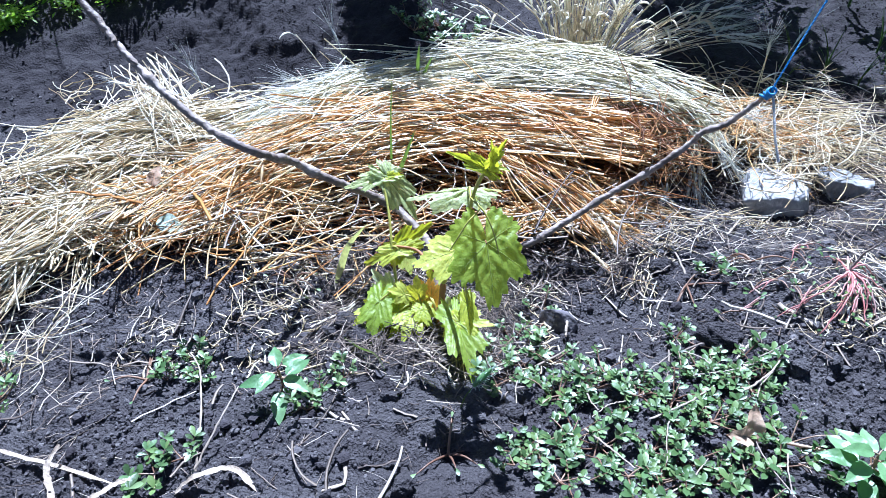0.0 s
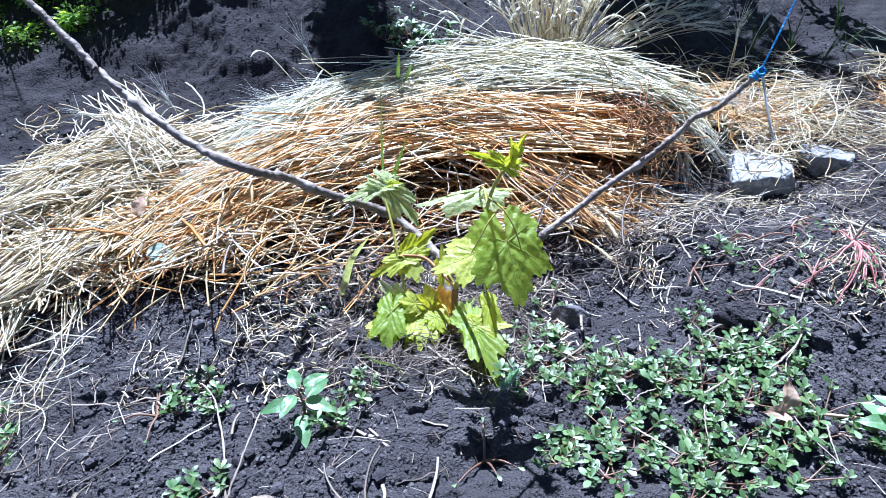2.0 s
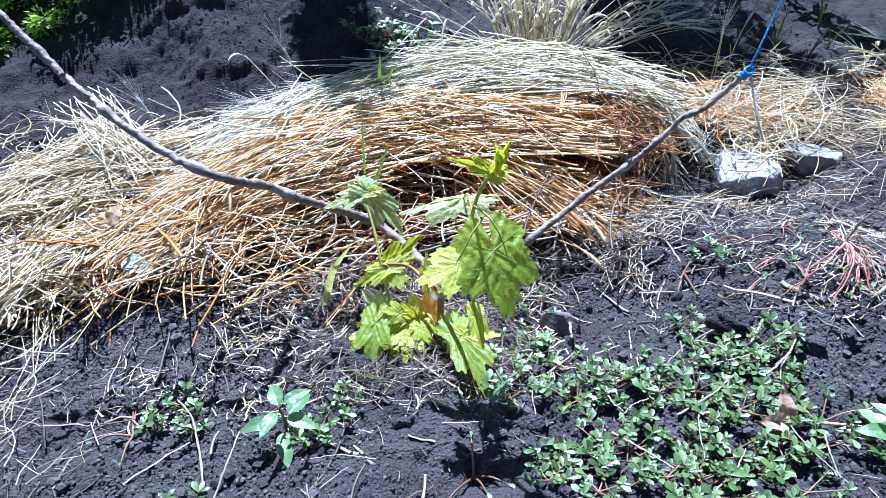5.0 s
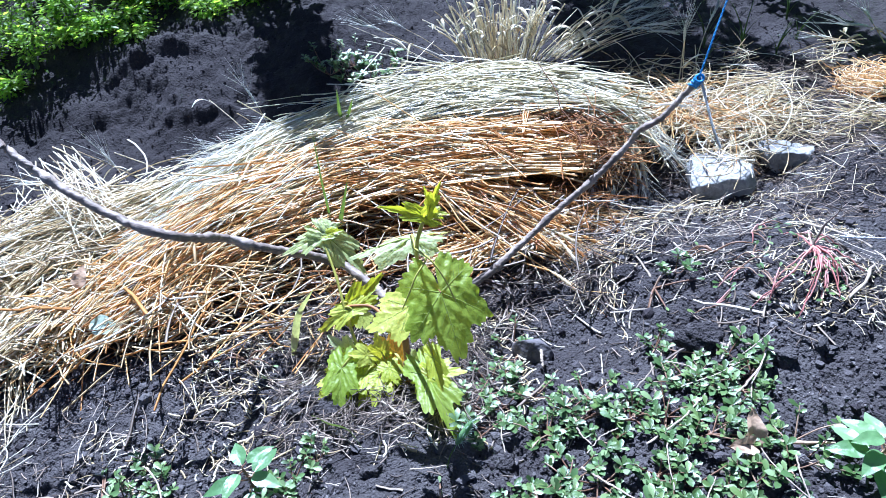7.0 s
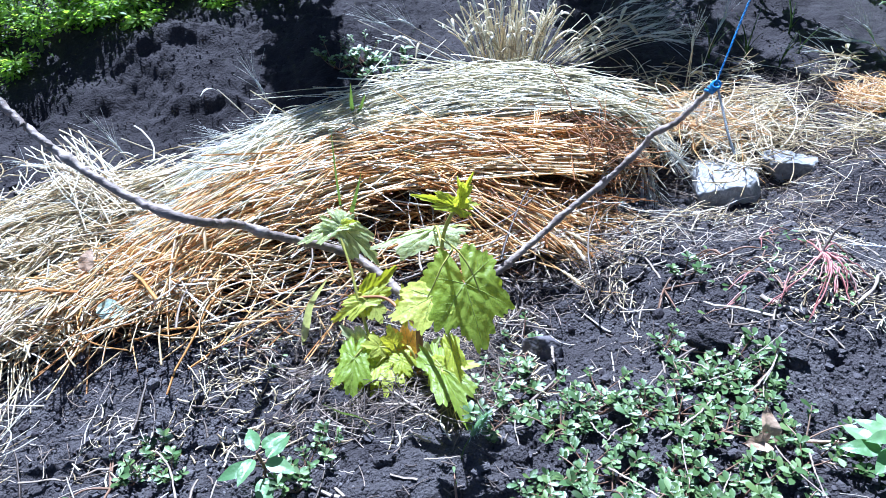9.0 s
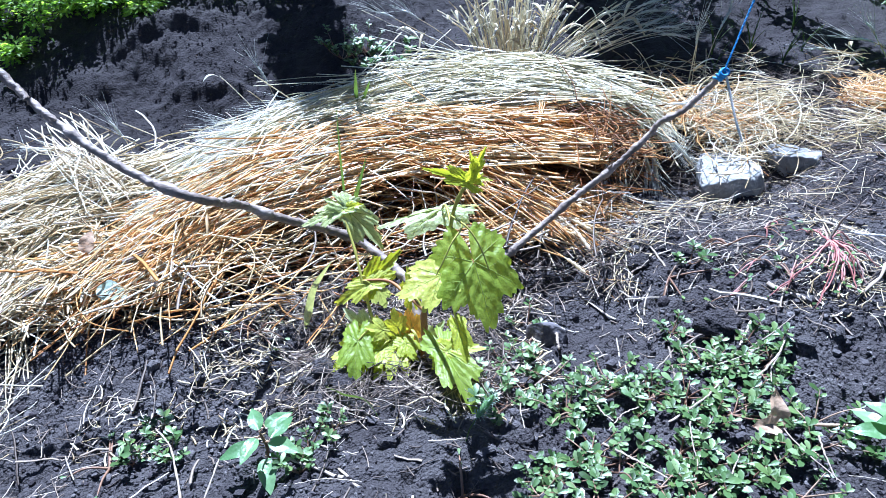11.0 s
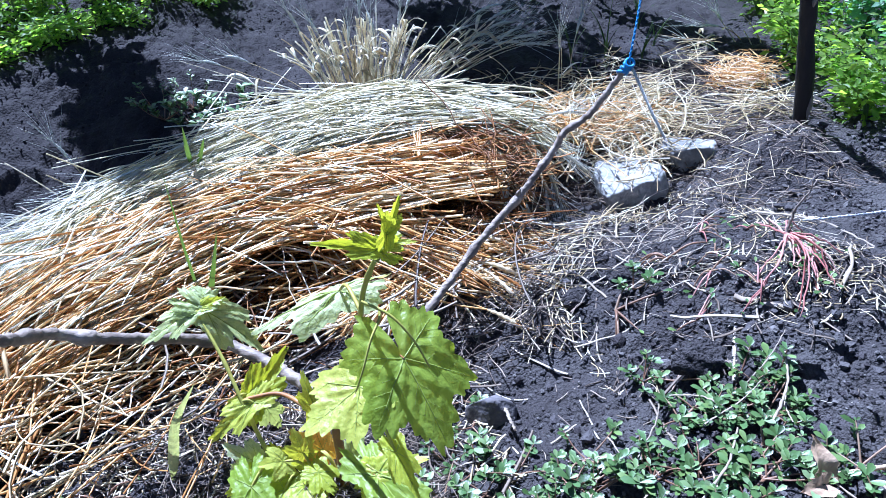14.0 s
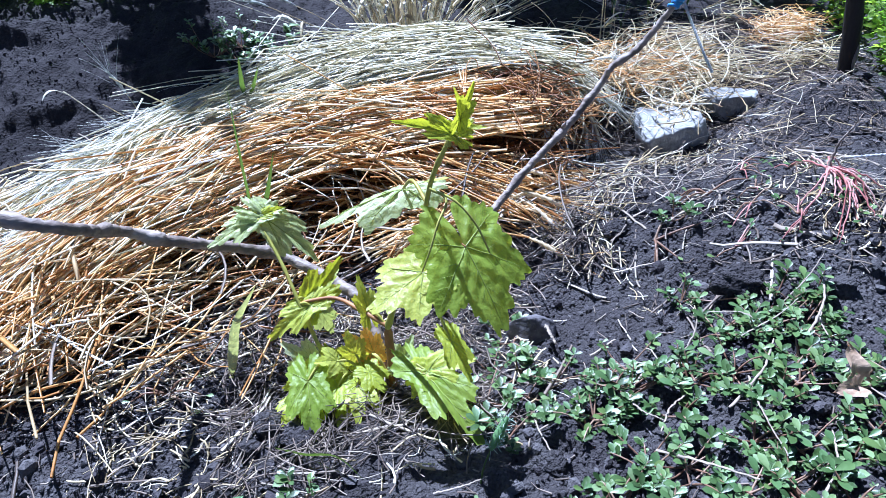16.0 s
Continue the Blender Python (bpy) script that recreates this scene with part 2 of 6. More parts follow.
def tubes(paths, radii, sides=3, flat=1.0):
    return mesh_from(*tube_arrays(paths, radii, sides, flat))


def curve_points(ctrl, n):
    """n points evenly along a smooth curve through the control points."""
    c = np.asarray(ctrl, float)
    if len(c) == 2:
        return c[0] + np.linspace(0, 1, n)[:, None] * (c[1] - c[0])
    p = np.vstack([2 * c[0] - c[1], c, 2 * c[-1] - c[-2]])
    out = []
    for q in range(1, len(p) - 2):
        t = np.linspace(0, 1, 24, endpoint=False)[:, None]
        a, b, d, e = p[q - 1], p[q], p[q + 1], p[q + 2]
        out.append(0.5 * (2 * b + (d - a) * t + (2 * a - 5 * b + 4 * d - e) * t**2 + (3 * b - a - 3 * d + e) * t**3))
    out = np.vstack(out + [c[-1:]])
    s = np.r_[0, np.cumsum(np.linalg.norm(np.diff(out, axis=0), axis=1))]
    w = np.linspace(0, s[-1], n)
    return np.stack([np.interp(w, s, out[:, m]) for m in range(3)], 1)


def rod(ctrl, r0, r1, n=24, sides=8, knots=(), wobble=0.0):
    """A tapering branch along control points; knots: (share of the length, swelling)."""
    p = curve_points(ctrl, n)
    s = np.linspace(0, 1, n)
    r = r0 + (r1 - r0) * s
    for k, h in knots:
        r = r * (1 + h * np.exp(-((s - k) / 0.018) ** 2))
    if wobble:
        p = p + rng.normal(size=p.shape) * wobble
        r = r * (1 + rng.normal(size=n) * 0.05)
    r[-1] *= 0.35
    return tube_arrays(p[None], r[None], sides)


# ---------------------------------------------------------------- ground shape
def lattice(x, y, seed):
    h = np.sin(x * 127.1 + y * 311.7 + seed * 74.7) * 43758.5453
    return h - np.floor(h)


def value_noise(x, y, seed=0):
    xi, yi = np.floor(x), np.floor(y)
    u, v = x - xi, y - yi
    u, v = u * u * (3 - 2 * u), v * v * (3 - 2 * v)
    a, b = lattice(xi, yi, seed), lattice(xi + 1, yi, seed)
    c, d = lattice(xi, yi + 1, seed), lattice(xi + 1, yi + 1, seed)
    return (a * (1 - u) + b * u) * (1 - v) + (c * (1 - u) + d * u) * v


def fbm(x, y, octaves=4, seed=0):
    out, amp, total = 0, 1.0, 0
    for o in range(octaves):
        c, d = math.cos(0.7 + 1.1 * o + seed), math.sin(0.7 + 1.1 * o + seed)
        out = out + amp * value_noise((c * x - d * y) * 2**o + 13.7 * o, (d * x + c * y) * 2**o - 7.3 * o, seed + o)
        total += amp
        amp *= 0.55
    return out / total


def eased(v, low, high, m=0.45):
    v = np.where(v > high, high + m * (1 - np.exp(-np.maximum(v - high, 0) / m)), v)
    return np.where(v < low, low - m * (1 - np.exp(-np.maximum(low - v, 0) / m)), v)


def smooth(v, a, b):
    t = np.clip((v - a) / (b - a), 0, 1)
    return t * t * (3 - 2 * t)


def ground_base(x, y):
    x, y = np.asarray(x, float), np.asarray(y, float)
    u, v = eased(x, -1.3, 0.9), eased(y, -0.6, 1.15)
    z = 0.115 + 0.107 * u - 0.097 * v + 0.007 * u * u - 0.138 * u * v + 0.145 * v * v
    for a, b, h, s in ((0.27, -0.03, 0.045, 0.10), (0.30, 0.33, -0.04, 0.10), (-0.35, 0.66, 0.04, 0.15), (-0.20, 0.30, -0.03, 0.15), (-0.04, -0.03, -0.03, 0.08), (0.51, 0.25, 0.035, 0.055), (0.21, 0.37, -0.03, 0.05)):
        z = z + h * np.exp(-((x - a) ** 2 + (y - b) ** 2) / (2 * s * s))
    return z


def ground_z(x, y):
    x, y = np.asarray(x, float), np.asarray(y, float)
    z = ground_base(x, y)
    near = np.exp(-((np.maximum(np.hypot(x + 0.3, y - 0.42) - 1.18, 0)) / 0.16) ** 2)
    bank = smooth(y, 0.45, 0.75) * smooth(-x, 0.1, 0.45) * near
    z = z + near * 0.030 * (fbm(x * 9, y * 9, 3, 3) - 0.5) + near * 0.016 * (fbm(x * 34, y * 34, 3, 9) - 0.5)
    z = z + near * 0.008 * (0.5 - np.abs(fbm(x * 55, y * 55, 2, 17) - 0.5) * 3) * smooth(fbm(x * 7, y * 7, 2, 41), 0.35, 0.6)
    z = z + near * 0.007 * (fbm(x * 120, y * 120, 2, 21) - 0.5)
    z = z + 0.075 * smooth(y, 0.56, 0.95) * smooth(-x, 0.20, 0.48) * near
    ledge = fbm(x * 3.1 + 0.6 * y, y * 5.2 - 0.9 * x, 3, 31)
    z = z + bank * (0.012 * smooth(ledge, 0.44, 0.52) + 0.010 * smooth(ledge, 0.54, 0.62) - 0.011)
    z = z + bank * (0.012 * (fbm(x * 12 + 3, y * 12, 3, 71) - 0.5) + 0.007 * (fbm(x * 45, y * 45, 2, 73) - 0.5))
    ragged = 0.05 * (fbm(x * 14, y * 14, 3, 51) - 0.5)
    for x0, x1, y0, slope, bow, h in ((-0.90, -0.66, 0.795, 0.15, 0.10, 0.022), (-0.80, -0.60, 0.655, 0.0, 0.05, 0.020)):
        u = np.clip((x - x0) / (x1 - x0), 0, 1)
        d = y + ragged - (y0 + slope * (x - x0) + bow * 4 * u * (1 - u) * 0.3)
        ends = smooth(x, x0 - 0.03, x0 + 0.05) * smooth(-x, -x1 - 0.03, -x1 + 0.05)
        z = z + h * ends * smooth(d, -0.010, 0.014) * np.exp(-np.maximum(d, 0) / 0.09)
    far = smooth(np.hypot(x, y), 2.5, 14)
    return z * (1 - far) + far * (0.25 + 0.3 * (fbm(x * 0.15, y * 0.15, 2, 5) - 0.5))


def on_ground(x, y, lift=0.0):
    return np.array([x, y, float(ground_z(x, y)) + lift])


def build_ground():
    out = np.geomspace(0.02, 45, 26)
    xs = np.r_[-1.6 - out[::-1], np.arange(-1.6, -0.95, 0.007), np.arange(-0.95, 0.5, 0.0038), np.arange(0.5, 0.96, 0.007), 0.96 + out]
    ys = np.r_[-0.72 - out[::-1], np.arange(-0.72, -0.46, 0.01), np.arange(-0.46, 0.16, 0.0038), np.arange(0.16, 0.5, 0.008), np.arange(0.5, 1.2, 0.0056), np.arange(1.2, 1.56, 0.008), 1.56 + out]
    gx, gy = np.meshgrid(xs, ys)
    verts = np.stack([gx, gy, ground_z(gx, gy)], -1).reshape(-1, 3)
    i, j = np.meshgrid(np.arange(len(ys) - 1), np.arange(len(xs) - 1), indexing="ij")
    a = i * len(xs) + j
    faces = np.stack([a, a + 1, a + len(xs) + 1, a + len(xs)], -1).reshape(-1, 4)
    me = mesh_from(verts, faces)
    # the bank behind the heap takes a darker soil than the trodden soil before it
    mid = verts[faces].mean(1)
    bank_faces = mid[:, 1] + 0.16 * (fbm(mid[:, 0] * 6, mid[:, 1] * 6, 3, 91) - 0.5) > 0.50 - 0.12 * smooth(-mid[:, 0], 0.7, 1.1)
    me.polygons.foreach_set("material_index", bank_faces.astype(np.int32))
    me.materials.append(SOIL), me.materials.append(DARKSOIL)
    return solo("ground", me, DARKSOIL, "bare black crumbly garden soil with a low bank behind the straw", "ground", kind="structure")


def lump_base(level):
    bm = bmesh.new()
    bmesh.ops.create_icosphere(bm, subdivisions=level, radius=1.0)
    v = np.array([p.co[:] for p in bm.verts])
    f = np.array([[p.index for p in q.verts] for q in bm.faces])
    bm.free()
    return v, f


def lumps(places, sizes, level=1, squash=0.65, rough=0.3):
    v0, f0 = lump_base(level)
    out = []
    for p, s in zip(places, sizes):
        v = v0 * (1 + rng.normal(size=(len(v0), 1)) * rough * 0.5) * rng.uniform(0.7, 1.25, 3) * [1, 1, squash]
        a = rng.uniform(0, 6.283)
        c, d = math.cos(a), math.sin(a)
        out.append((v @ np.array([[c, d, 0], [-d, c, 0], [0, 0, 1]]) * s + p, f0))
    return merged(out)


build_ground()

# crumbs and clods over the soil
def crumbs(n, x0, x1, y0, y1, small, large, share):
    x, y = rng.uniform(x0, x1, n), rng.uniform(y0, y1, n)
    keep = fbm(x * 6, y * 6, 2, 61) + rng.normal(size=n) * 0.12 > 0.42
    x, y = x[keep], y[keep]
    s = np.where(rng.random(len(x)) < share, rng.uniform(*large, len(x)), rng.uniform(*small, len(x)))
    return lumps(np.stack([x, y, ground_z(x, y) + s * 0.45], 1), s, 1, 0.8, 0.5)


solo("soil_crumbs", mesh_from(*crumbs(27000, -0.95, 0.5, -0.46, 0.16, (0.0009, 0.0026), (0.003, 0.0075), 0.035), smooth=False), CRUMB, "loose dark crumbs and small clods lying on the soil", "soil crumbs", kind="stuff")
solo("side_crumbs", mesh_from(*crumbs(3500, -1.3, 0.75, 0.1, 0.50, (0.0016, 0.0042), (0.005, 0.010), 0.03), smooth=False), CRUMB, "loose dark crumbs beside the straw heap", "soil crumbs", kind="stuff")
solo("bank_crumbs", mesh_from(*crumbs(11000, -1.3, 0.75, 0.48, 1.25, (0.0010, 0.0022), (0.003, 0.005), 0.015), smooth=False), DARKCRUMB, "darker black crumbs on the bank", "soil crumbs", kind="stuff")


# ---------------------------------------------------------------- straw
def bundle(ctrl, n, half_width, half_height, radius=(0.0010, 0.0020), share=(0.35, 0.95), wander=0.017, k=9, fan=0.0):
    """Stalks laid side by side along a curve: paths and radii. fan spreads their far ends."""
    line = curve_points(ctrl, 120)
    tan = unit(np.gradient(line, axis=0))
    side = unit(np.cross(tan, [0, 0, 1.0]))
    rise = np.cross(side, tan)
    length = rng.uniform(*share, n)
    start = rng.uniform(0, 1, n) * (1 - length)
    at = np.clip(start[:, None] + length[:, None] * np.linspace(0, 1, k), 0, 1)
    idx = at * 119
    lo = np.clip(idx.astype(int), 0, 118)
    fr = (idx - lo)[..., None]
    take = lambda arr: arr[lo] * (1 - fr) + arr[lo + 1] * fr
    a = np.clip(rng.normal(size=n) * 0.5, -1, 1)
    b = rng.uniform(-1, 1, n)
    drift = rng.normal(size=(n, 1)) * wander * 1.6 * (np.linspace(0, 1, k) - 0.5) * 2
    bow = rng.normal(size=(n, 1)) * wander * np.sin(np.linspace(0, np.pi, k))
    lat = a[:, None] * half_width * (1 + fan * at) + drift + bow
    ver = (half_height * (1 - 0.75 * a**2) * b)[:, None] + rng.normal(size=(n, 1)) * wander * 0.4 * np.sin(np.linspace(0, np.pi * 2, k) + rng.uniform(0, 6, (n, 1)))
    p = take(line) + take(side) * lat[..., None] + take(rise) * ver[..., None]
    straight = p[:, :1] + (p[:, -1:] - p[:, :1]) * np.linspace(0, 1, k)[None, :, None]
    stiff = rng.uniform(0.0, 0.75, (n, 1, 1))
    p = p * (1 - stiff) + straight * stiff
    p += rng.normal(size=p.shape) * wander * 0.045
    # some stalks are broken and turn off sharply
    broken = (rng.random(n) < 0.16)[:, None, None]
    after = np.maximum(np.arange(k)[None] - rng.integers(2, k - 1, n)[:, None], 0)[..., None] / k
    p += broken * after * rng.normal(size=(n, 1, 3)) * [0.07, 0.07, 0.05]
    floor = ground_z(p[..., 0], p[..., 1]) + 0.002
    p[..., 2] = np.maximum(p[..., 2], floor)
    r = rng.uniform(*radius, n)[:, None] * np.linspace(1.05, 0.75, k)
    return p, r


def scatter(x0, x1, y0, y1, n, length=(0.05, 0.18), lift=(0.0, 0.03), angle=None, spread=1.0, radius=(0.0006, 0.0013), k=5, bend=0.04, keep=None, clump=0, sink=0.0):
    """Loose stalks over a stretch of ground, some with their ends up."""
    x, y = rng.uniform(x0, x1, n), rng.uniform(y0, y1, n)
    if clump:
        keep = lambda u, v: fbm(u * 11, v * 11, 2, clump) + rng.normal(size=len(u)) * 0.06 > 0.5
    if keep is not None:
        ok = keep(x, y)
        x, y = x[ok], y[ok]
        n = len(x)
    turn = rng.uniform(0, np.pi, n) if angle is None else angle + rng.normal(size=n) * spread
    ln = rng.uniform(*length, n)
    d = np.stack([np.cos(turn), np.sin(turn)], 1)
    s = np.linspace(-0.5, 0.5, k)
    curl = rng.normal(size=(n, 1)) * bend * ln[:, None] * (1 - (2 * s) ** 2)
    xy = np.stack([x, y], 1)[:, None] + d[:, None] * (ln[:, None] * s)[..., None] + np.stack([-d[:, 1], d[:, 0]], 1)[:, None] * curl[..., None]
    up = rng.uniform(*lift, n)[:, None] + rng.normal(size=(n, 1)) * 0.12 * ln[:, None] * s
    z = ground_z(xy[..., 0], xy[..., 1])
    z = 0.5 * z + 0.5 * z.mean(1, keepdims=True)
    z = np.maximum(z + np.maximum(up, 0.001) - sink * rng.random((n, 1)), ground_z(xy[..., 0], xy[..., 1]) + 0.0008 - sink)
    p = np.concatenate([xy, z[..., None]], -1)
    r = rng.uniform(*radius, n)[:, None] * np.linspace(1, 0.7, k)
    return p, r


def pile(groups, sides=3, flat=1.0):
    return mesh_from(*merged([tube_arrays(p, r, sides, flat) for p, r in groups]))


def strays(ctrl, n, half_width, lift, length=(0.10, 0.30), turn=0.35, radius=(0.0009, 0.0018), k=7):
    """Single straight stalks lying askew over a sheaf."""
    line = curve_points(ctrl, 80)
    tan = unit(np.gradient(line, axis=0))
    i = rng.integers(16, 76, n)
    a = np.arctan2(tan[i, 1], tan[i, 0]) + rng.normal(size=n) * turn
    d = np.stack([np.cos(a), np.sin(a), tan[i, 2] * 0.7 + rng.normal(size=n) * 0.10], 1)
    side = unit(np.cross(tan[i], [0, 0, 1.0]))
    w = np.clip(rng.normal(size=(n, 1)) * 0.6, -1.2, 1.2)
    mid = line[i] + side * w * half_width + np.array([0, 0, 1.0]) * (lift * (1 - 0.5 * w * w) + rng.uniform(0, 0.008, (n, 1)))
    s = np.linspace(-0.5, 0.5, k)
    ln = rng.uniform(*length, n)[:, None]
    sag = (rng.uniform(-0.02, 0.10, n)[:, None] * ln * (2 * s) ** 2)[..., None] * np.array([0, 0, -1.0])
    p = mid[:, None] + d[:, None] * (ln * s)[..., None] + sag
    kink = (rng.random(n) < 0.25)[:, None, None] * np.maximum(np.arange(k) - rng.integers(2, k - 1, n)[:, None], 0)[..., None] * rng.normal(size=(n, 1, 3)) * 0.010
    p += kink
    p[..., 2] = np.maximum(p[..., 2], ground_z(p[..., 0], p[..., 1]) + 0.002)
    return p, rng.uniform(*radius, n)[:, None] * np.linspace(1.05, 0.75, k)


def without(group, cx, cy, rx, ry, top=9.0):
    """The stalks of a group whose middle lies outside an oval of the plan, or above a height."""
    p, r = group
    m = p[:, p.shape[1] // 2]
    keep = (((m[:, 0] - cx) / rx) ** 2 + ((m[:, 1] - cy) / ry) ** 2 > 1) | (m[:, 2] > top)
    return p[keep], r[keep]


HOLLOW = (0.165, 0.325, 0.085, 0.085)


def ears(tips, ways, length=(0.045, 0.07), awn=(0.05, 0.09), awns=16):
    """Bearded ears: plump bodies of paired spikelets, with long bristles."""
    body, hair = [], []
    n = len(tips)
    ways = unit(ways + rng.normal(size=ways.shape) * 0.12)
    ln = rng.uniform(*length, n)
    s = np.linspace(0, 1, 13)
    for p, w, l in zip(tips, ways, ln):
        droop = np.array([0, 0, -0.25])
        line = p + w * (l * s)[:, None] + droop * (l * s**2)[:, None]
        r = 0.0028 * np.sin(np.pi * np.clip(s * 0.92 + 0.06, 0, 1)) ** 0.6 * (1 + 0.28 * np.cos(np.arange(13) * np.pi))
        body.append(tube_arrays(line[None], r[None], 5))
        q = rng.uniform(0.1, 1, awns)
        root = np.stack([np.interp(q, s, line[:, m]) for m in range(3)], 1)
        out = unit(w + rng.normal(size=(awns, 3)) * 0.26)
        la = rng.uniform(*awn, awns)
        v = np.linspace(0, 1, 4)
        path = root[:, None] + out[:, None] * (la[:, None] * v)[..., None] + np.array([0, 0, -0.12]) * (la[:, None] * v**2)[..., None]
        hair.append(tube_arrays(path, np.full((awns, 4), 0.00042) * np.linspace(1, 0.4, 4), 3))
    return merged(body), merged(hair)


def locks(ctrl, m, each, half_width, half_height, lock=0.012, share=(0.35, 0.9), radius=(0.0006, 0.0016), swing=0.045, stray=0.12, sub=(0.45, 1.0)):
    """A sheaf made of many locks, each a few stalks wide, that cross and overlap, with strays sticking out."""
    line = curve_points(ctrl, 40)
    tan = unit(np.gradient(line, axis=0))
    side = unit(np.cross(tan, [0, 0, 1.0]))
    out = []
    for q in range(m):
        ln = rng.uniform(*sub)
        s0 = rng.uniform(0, 1 - ln) if ln < 1 else 0
        i = np.clip(((s0 + ln * np.linspace(0, 1, 7)) * 39).astype(int), 0, 39)
        a = np.clip(rng.normal() * 0.55, -1, 1)
        off = a * half_width + np.linspace(-0.5, 0.5, 7) * rng.normal() * swing + rng.normal(size=7) * 0.003
        up = rng.uniform(-1, 1) * half_height * (1 - 0.6 * a * a) + np.linspace(-0.5, 0.5, 7) * rng.normal() * swing * 0.25
        c = line[i] + side[i] * off[:, None] + np.array([0, 0, 1.0]) * up[:, None]
        out.append(bundle(c, each, lock * rng.uniform(0.6, 1.5), 0.006, radius, share, 0.006))
    n = int(m * each * stray)
    out.append(bundle(ctrl, n, half_width, half_height * 1.15, radius, (0.3, 0.7), 0.030))
    return [(np.concatenate([p for p, _ in out]), np.concatenate([r for _, r in out]))]


# the long golden sheaf that lies across the heap, and the layers below it
S2 = [(0.098, 0.300, 0.182), (-0.044, 0.352, 0.178), (-0.188, 0.370, 0.176), (-0.334, 0.345, 0.170), (-0.466, 0.272, 0.160), (-0.570, 0.205, 0.134), (-0.640, 0.130, 0.100)]
S2low = [(0.060, 0.330, 0.150), (-0.080, 0.375, 0.148), (-0.200, 0.385, 0.148), (-0.280, 0.365, 0.146), (-0.370, 0.330, 0.144), (-0.500, 0.260, 0.130), (-0.600, 0.180, 0.105)]
S3 = [(-0.262, 0.298, 0.150), (-0.330, 0.285, 0.150), (-0.410, 0.258, 0.145), (-0.484, 0.220, 0.137), (-0.572, 0.155, 0.116), (-0.650, 0.070, 0.088)]
STALK = (0.0010, 0.0019)
solo("golden_straw_sheaf", pile(locks(S2, 70, 14, 0.058, 0.028, 0.010, (0.4, 1.0), STALK, 0.038, 0.16, (0.5, 1.0)) + locks(S3, 26, 12, 0.036, 0.014, 0.010, (0.4, 0.95), STALK, 0.05, 0.25, (0.5, 1.0))),
     GOLD, "thick sheaf of glossy golden straw laid across the heap", "straw", kind="stuff")
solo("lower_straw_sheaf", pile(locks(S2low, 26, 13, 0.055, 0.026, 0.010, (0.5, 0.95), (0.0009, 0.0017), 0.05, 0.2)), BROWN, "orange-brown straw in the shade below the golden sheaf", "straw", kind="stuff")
S1 = [(0.190, 0.398, 0.185), (0.111, 0.455, 0.212), (-0.031, 0.505, 0.218), (-0.184, 0.515, 0.216), (-0.335, 0.455, 0.200), (-0.478, 0.385, 0.174), (-0.585, 0.305, 0.140), (-0.640, 0.230, 0.112)]
S1b = [(0.215, 0.430, 0.160), (0.080, 0.515, 0.160), (-0.080, 0.570, 0.172), (-0.240, 0.555, 0.168), (-0.400, 0.485, 0.146), (-0.520, 0.425, 0.118), (-0.600, 0.370, 0.096)]
S1c = [(-0.180, 0.530, 0.180), (-0.340, 0.500, 0.162), (-0.470, 0.455, 0.134), (-0.550, 0.415, 0.112), (-0.610, 0.375, 0.092)]
FINE = (0.0007, 0.0014)
sheaf = locks(S1, 70, 17, 0.062, 0.018, 0.011, (0.5, 1.0), FINE, 0.03, 0.08, (0.55, 1.0)) + locks(S1b, 52, 17, 0.062, 0.022, 0.011, (0.5, 1.0), FINE, 0.04, 0.09, (0.55, 1.0)) + [bundle(S1c, 210, 0.04, 0.014, (0.0006, 0.0012), (0.45, 0.95), 0.010, fan=0.2)]
S8 = [(0.000, 0.490, 0.225), (0.090, 0.450, 0.214), (0.155, 0.410, 0.190), (0.190, 0.375, 0.165), (0.205, 0.345, 0.140)]
sheaf.append(bundle(S8, 60, 0.04, 0.02, (0.0006, 0.0012), (0.45, 0.95), 0.014, fan=0.5))
solo("pale_wheat_sheaf", pile(sheaf), PALE, "pale grey-green cut wheat draped over the top of the heap", "straw", kind="stuff")

solo("stray_straw", pile([strays(S2, 210, 0.07, 0.028), strays(S3, 120, 0.05, 0.016), strays(S2low, 24, 0.06, 0.02, turn=0.7)]), GOLD, "single golden stalks lying askew over the sheaf", "straw", kind="stuff")
solo("stray_pale_straw", pile([strays(S1, 170, 0.07, 0.022, turn=0.3, radius=(0.0007, 0.0015)), strays(S2, 80, 0.07, 0.030, turn=0.5, radius=(0.0008, 0.0016)), strays(S1b, 60, 0.06, 0.024, turn=0.3, radius=(0.0007, 0.0014))]), PALE, "single bleached stalks lying askew over the heap", "straw", kind="stuff")

# flat papery leaf strips lying in the flow of the stalks
strips = [bundle([(a, b, c + 0.012) for a, b, c in S2], 60, 0.062, 0.030, (0.0014, 0.0030), (0.12, 0.30), 0.016, k=11), bundle([(a, b, c + 0.010) for a, b, c in S3], 45, 0.055, 0.02, (0.0014, 0.0030), (0.15, 0.35), 0.02, k=11),
          bundle([(-0.420, 0.185, 0.120), (-0.593, 0.165, 0.115), (-0.722, 0.140, 0.102), (-0.860, 0.085, 0.090)], 60, 0.10, 0.03, (0.0014, 0.0032), (0.15, 0.35), 0.025, k=11),
          bundle([(-0.490, 0.250, 0.130), (-0.570, 0.180, 0.118), (-0.625, 0.100, 0.106)], 30, 0.09, 0.025, (0.0014, 0.0032), (0.2, 0.5), 0.02, k=11)]
solo("golden_leaf_strips", pile(strips, 4, 0.10), GOLD, "flat papery golden leaf strips lying over the straw", "straw", kind="stuff")
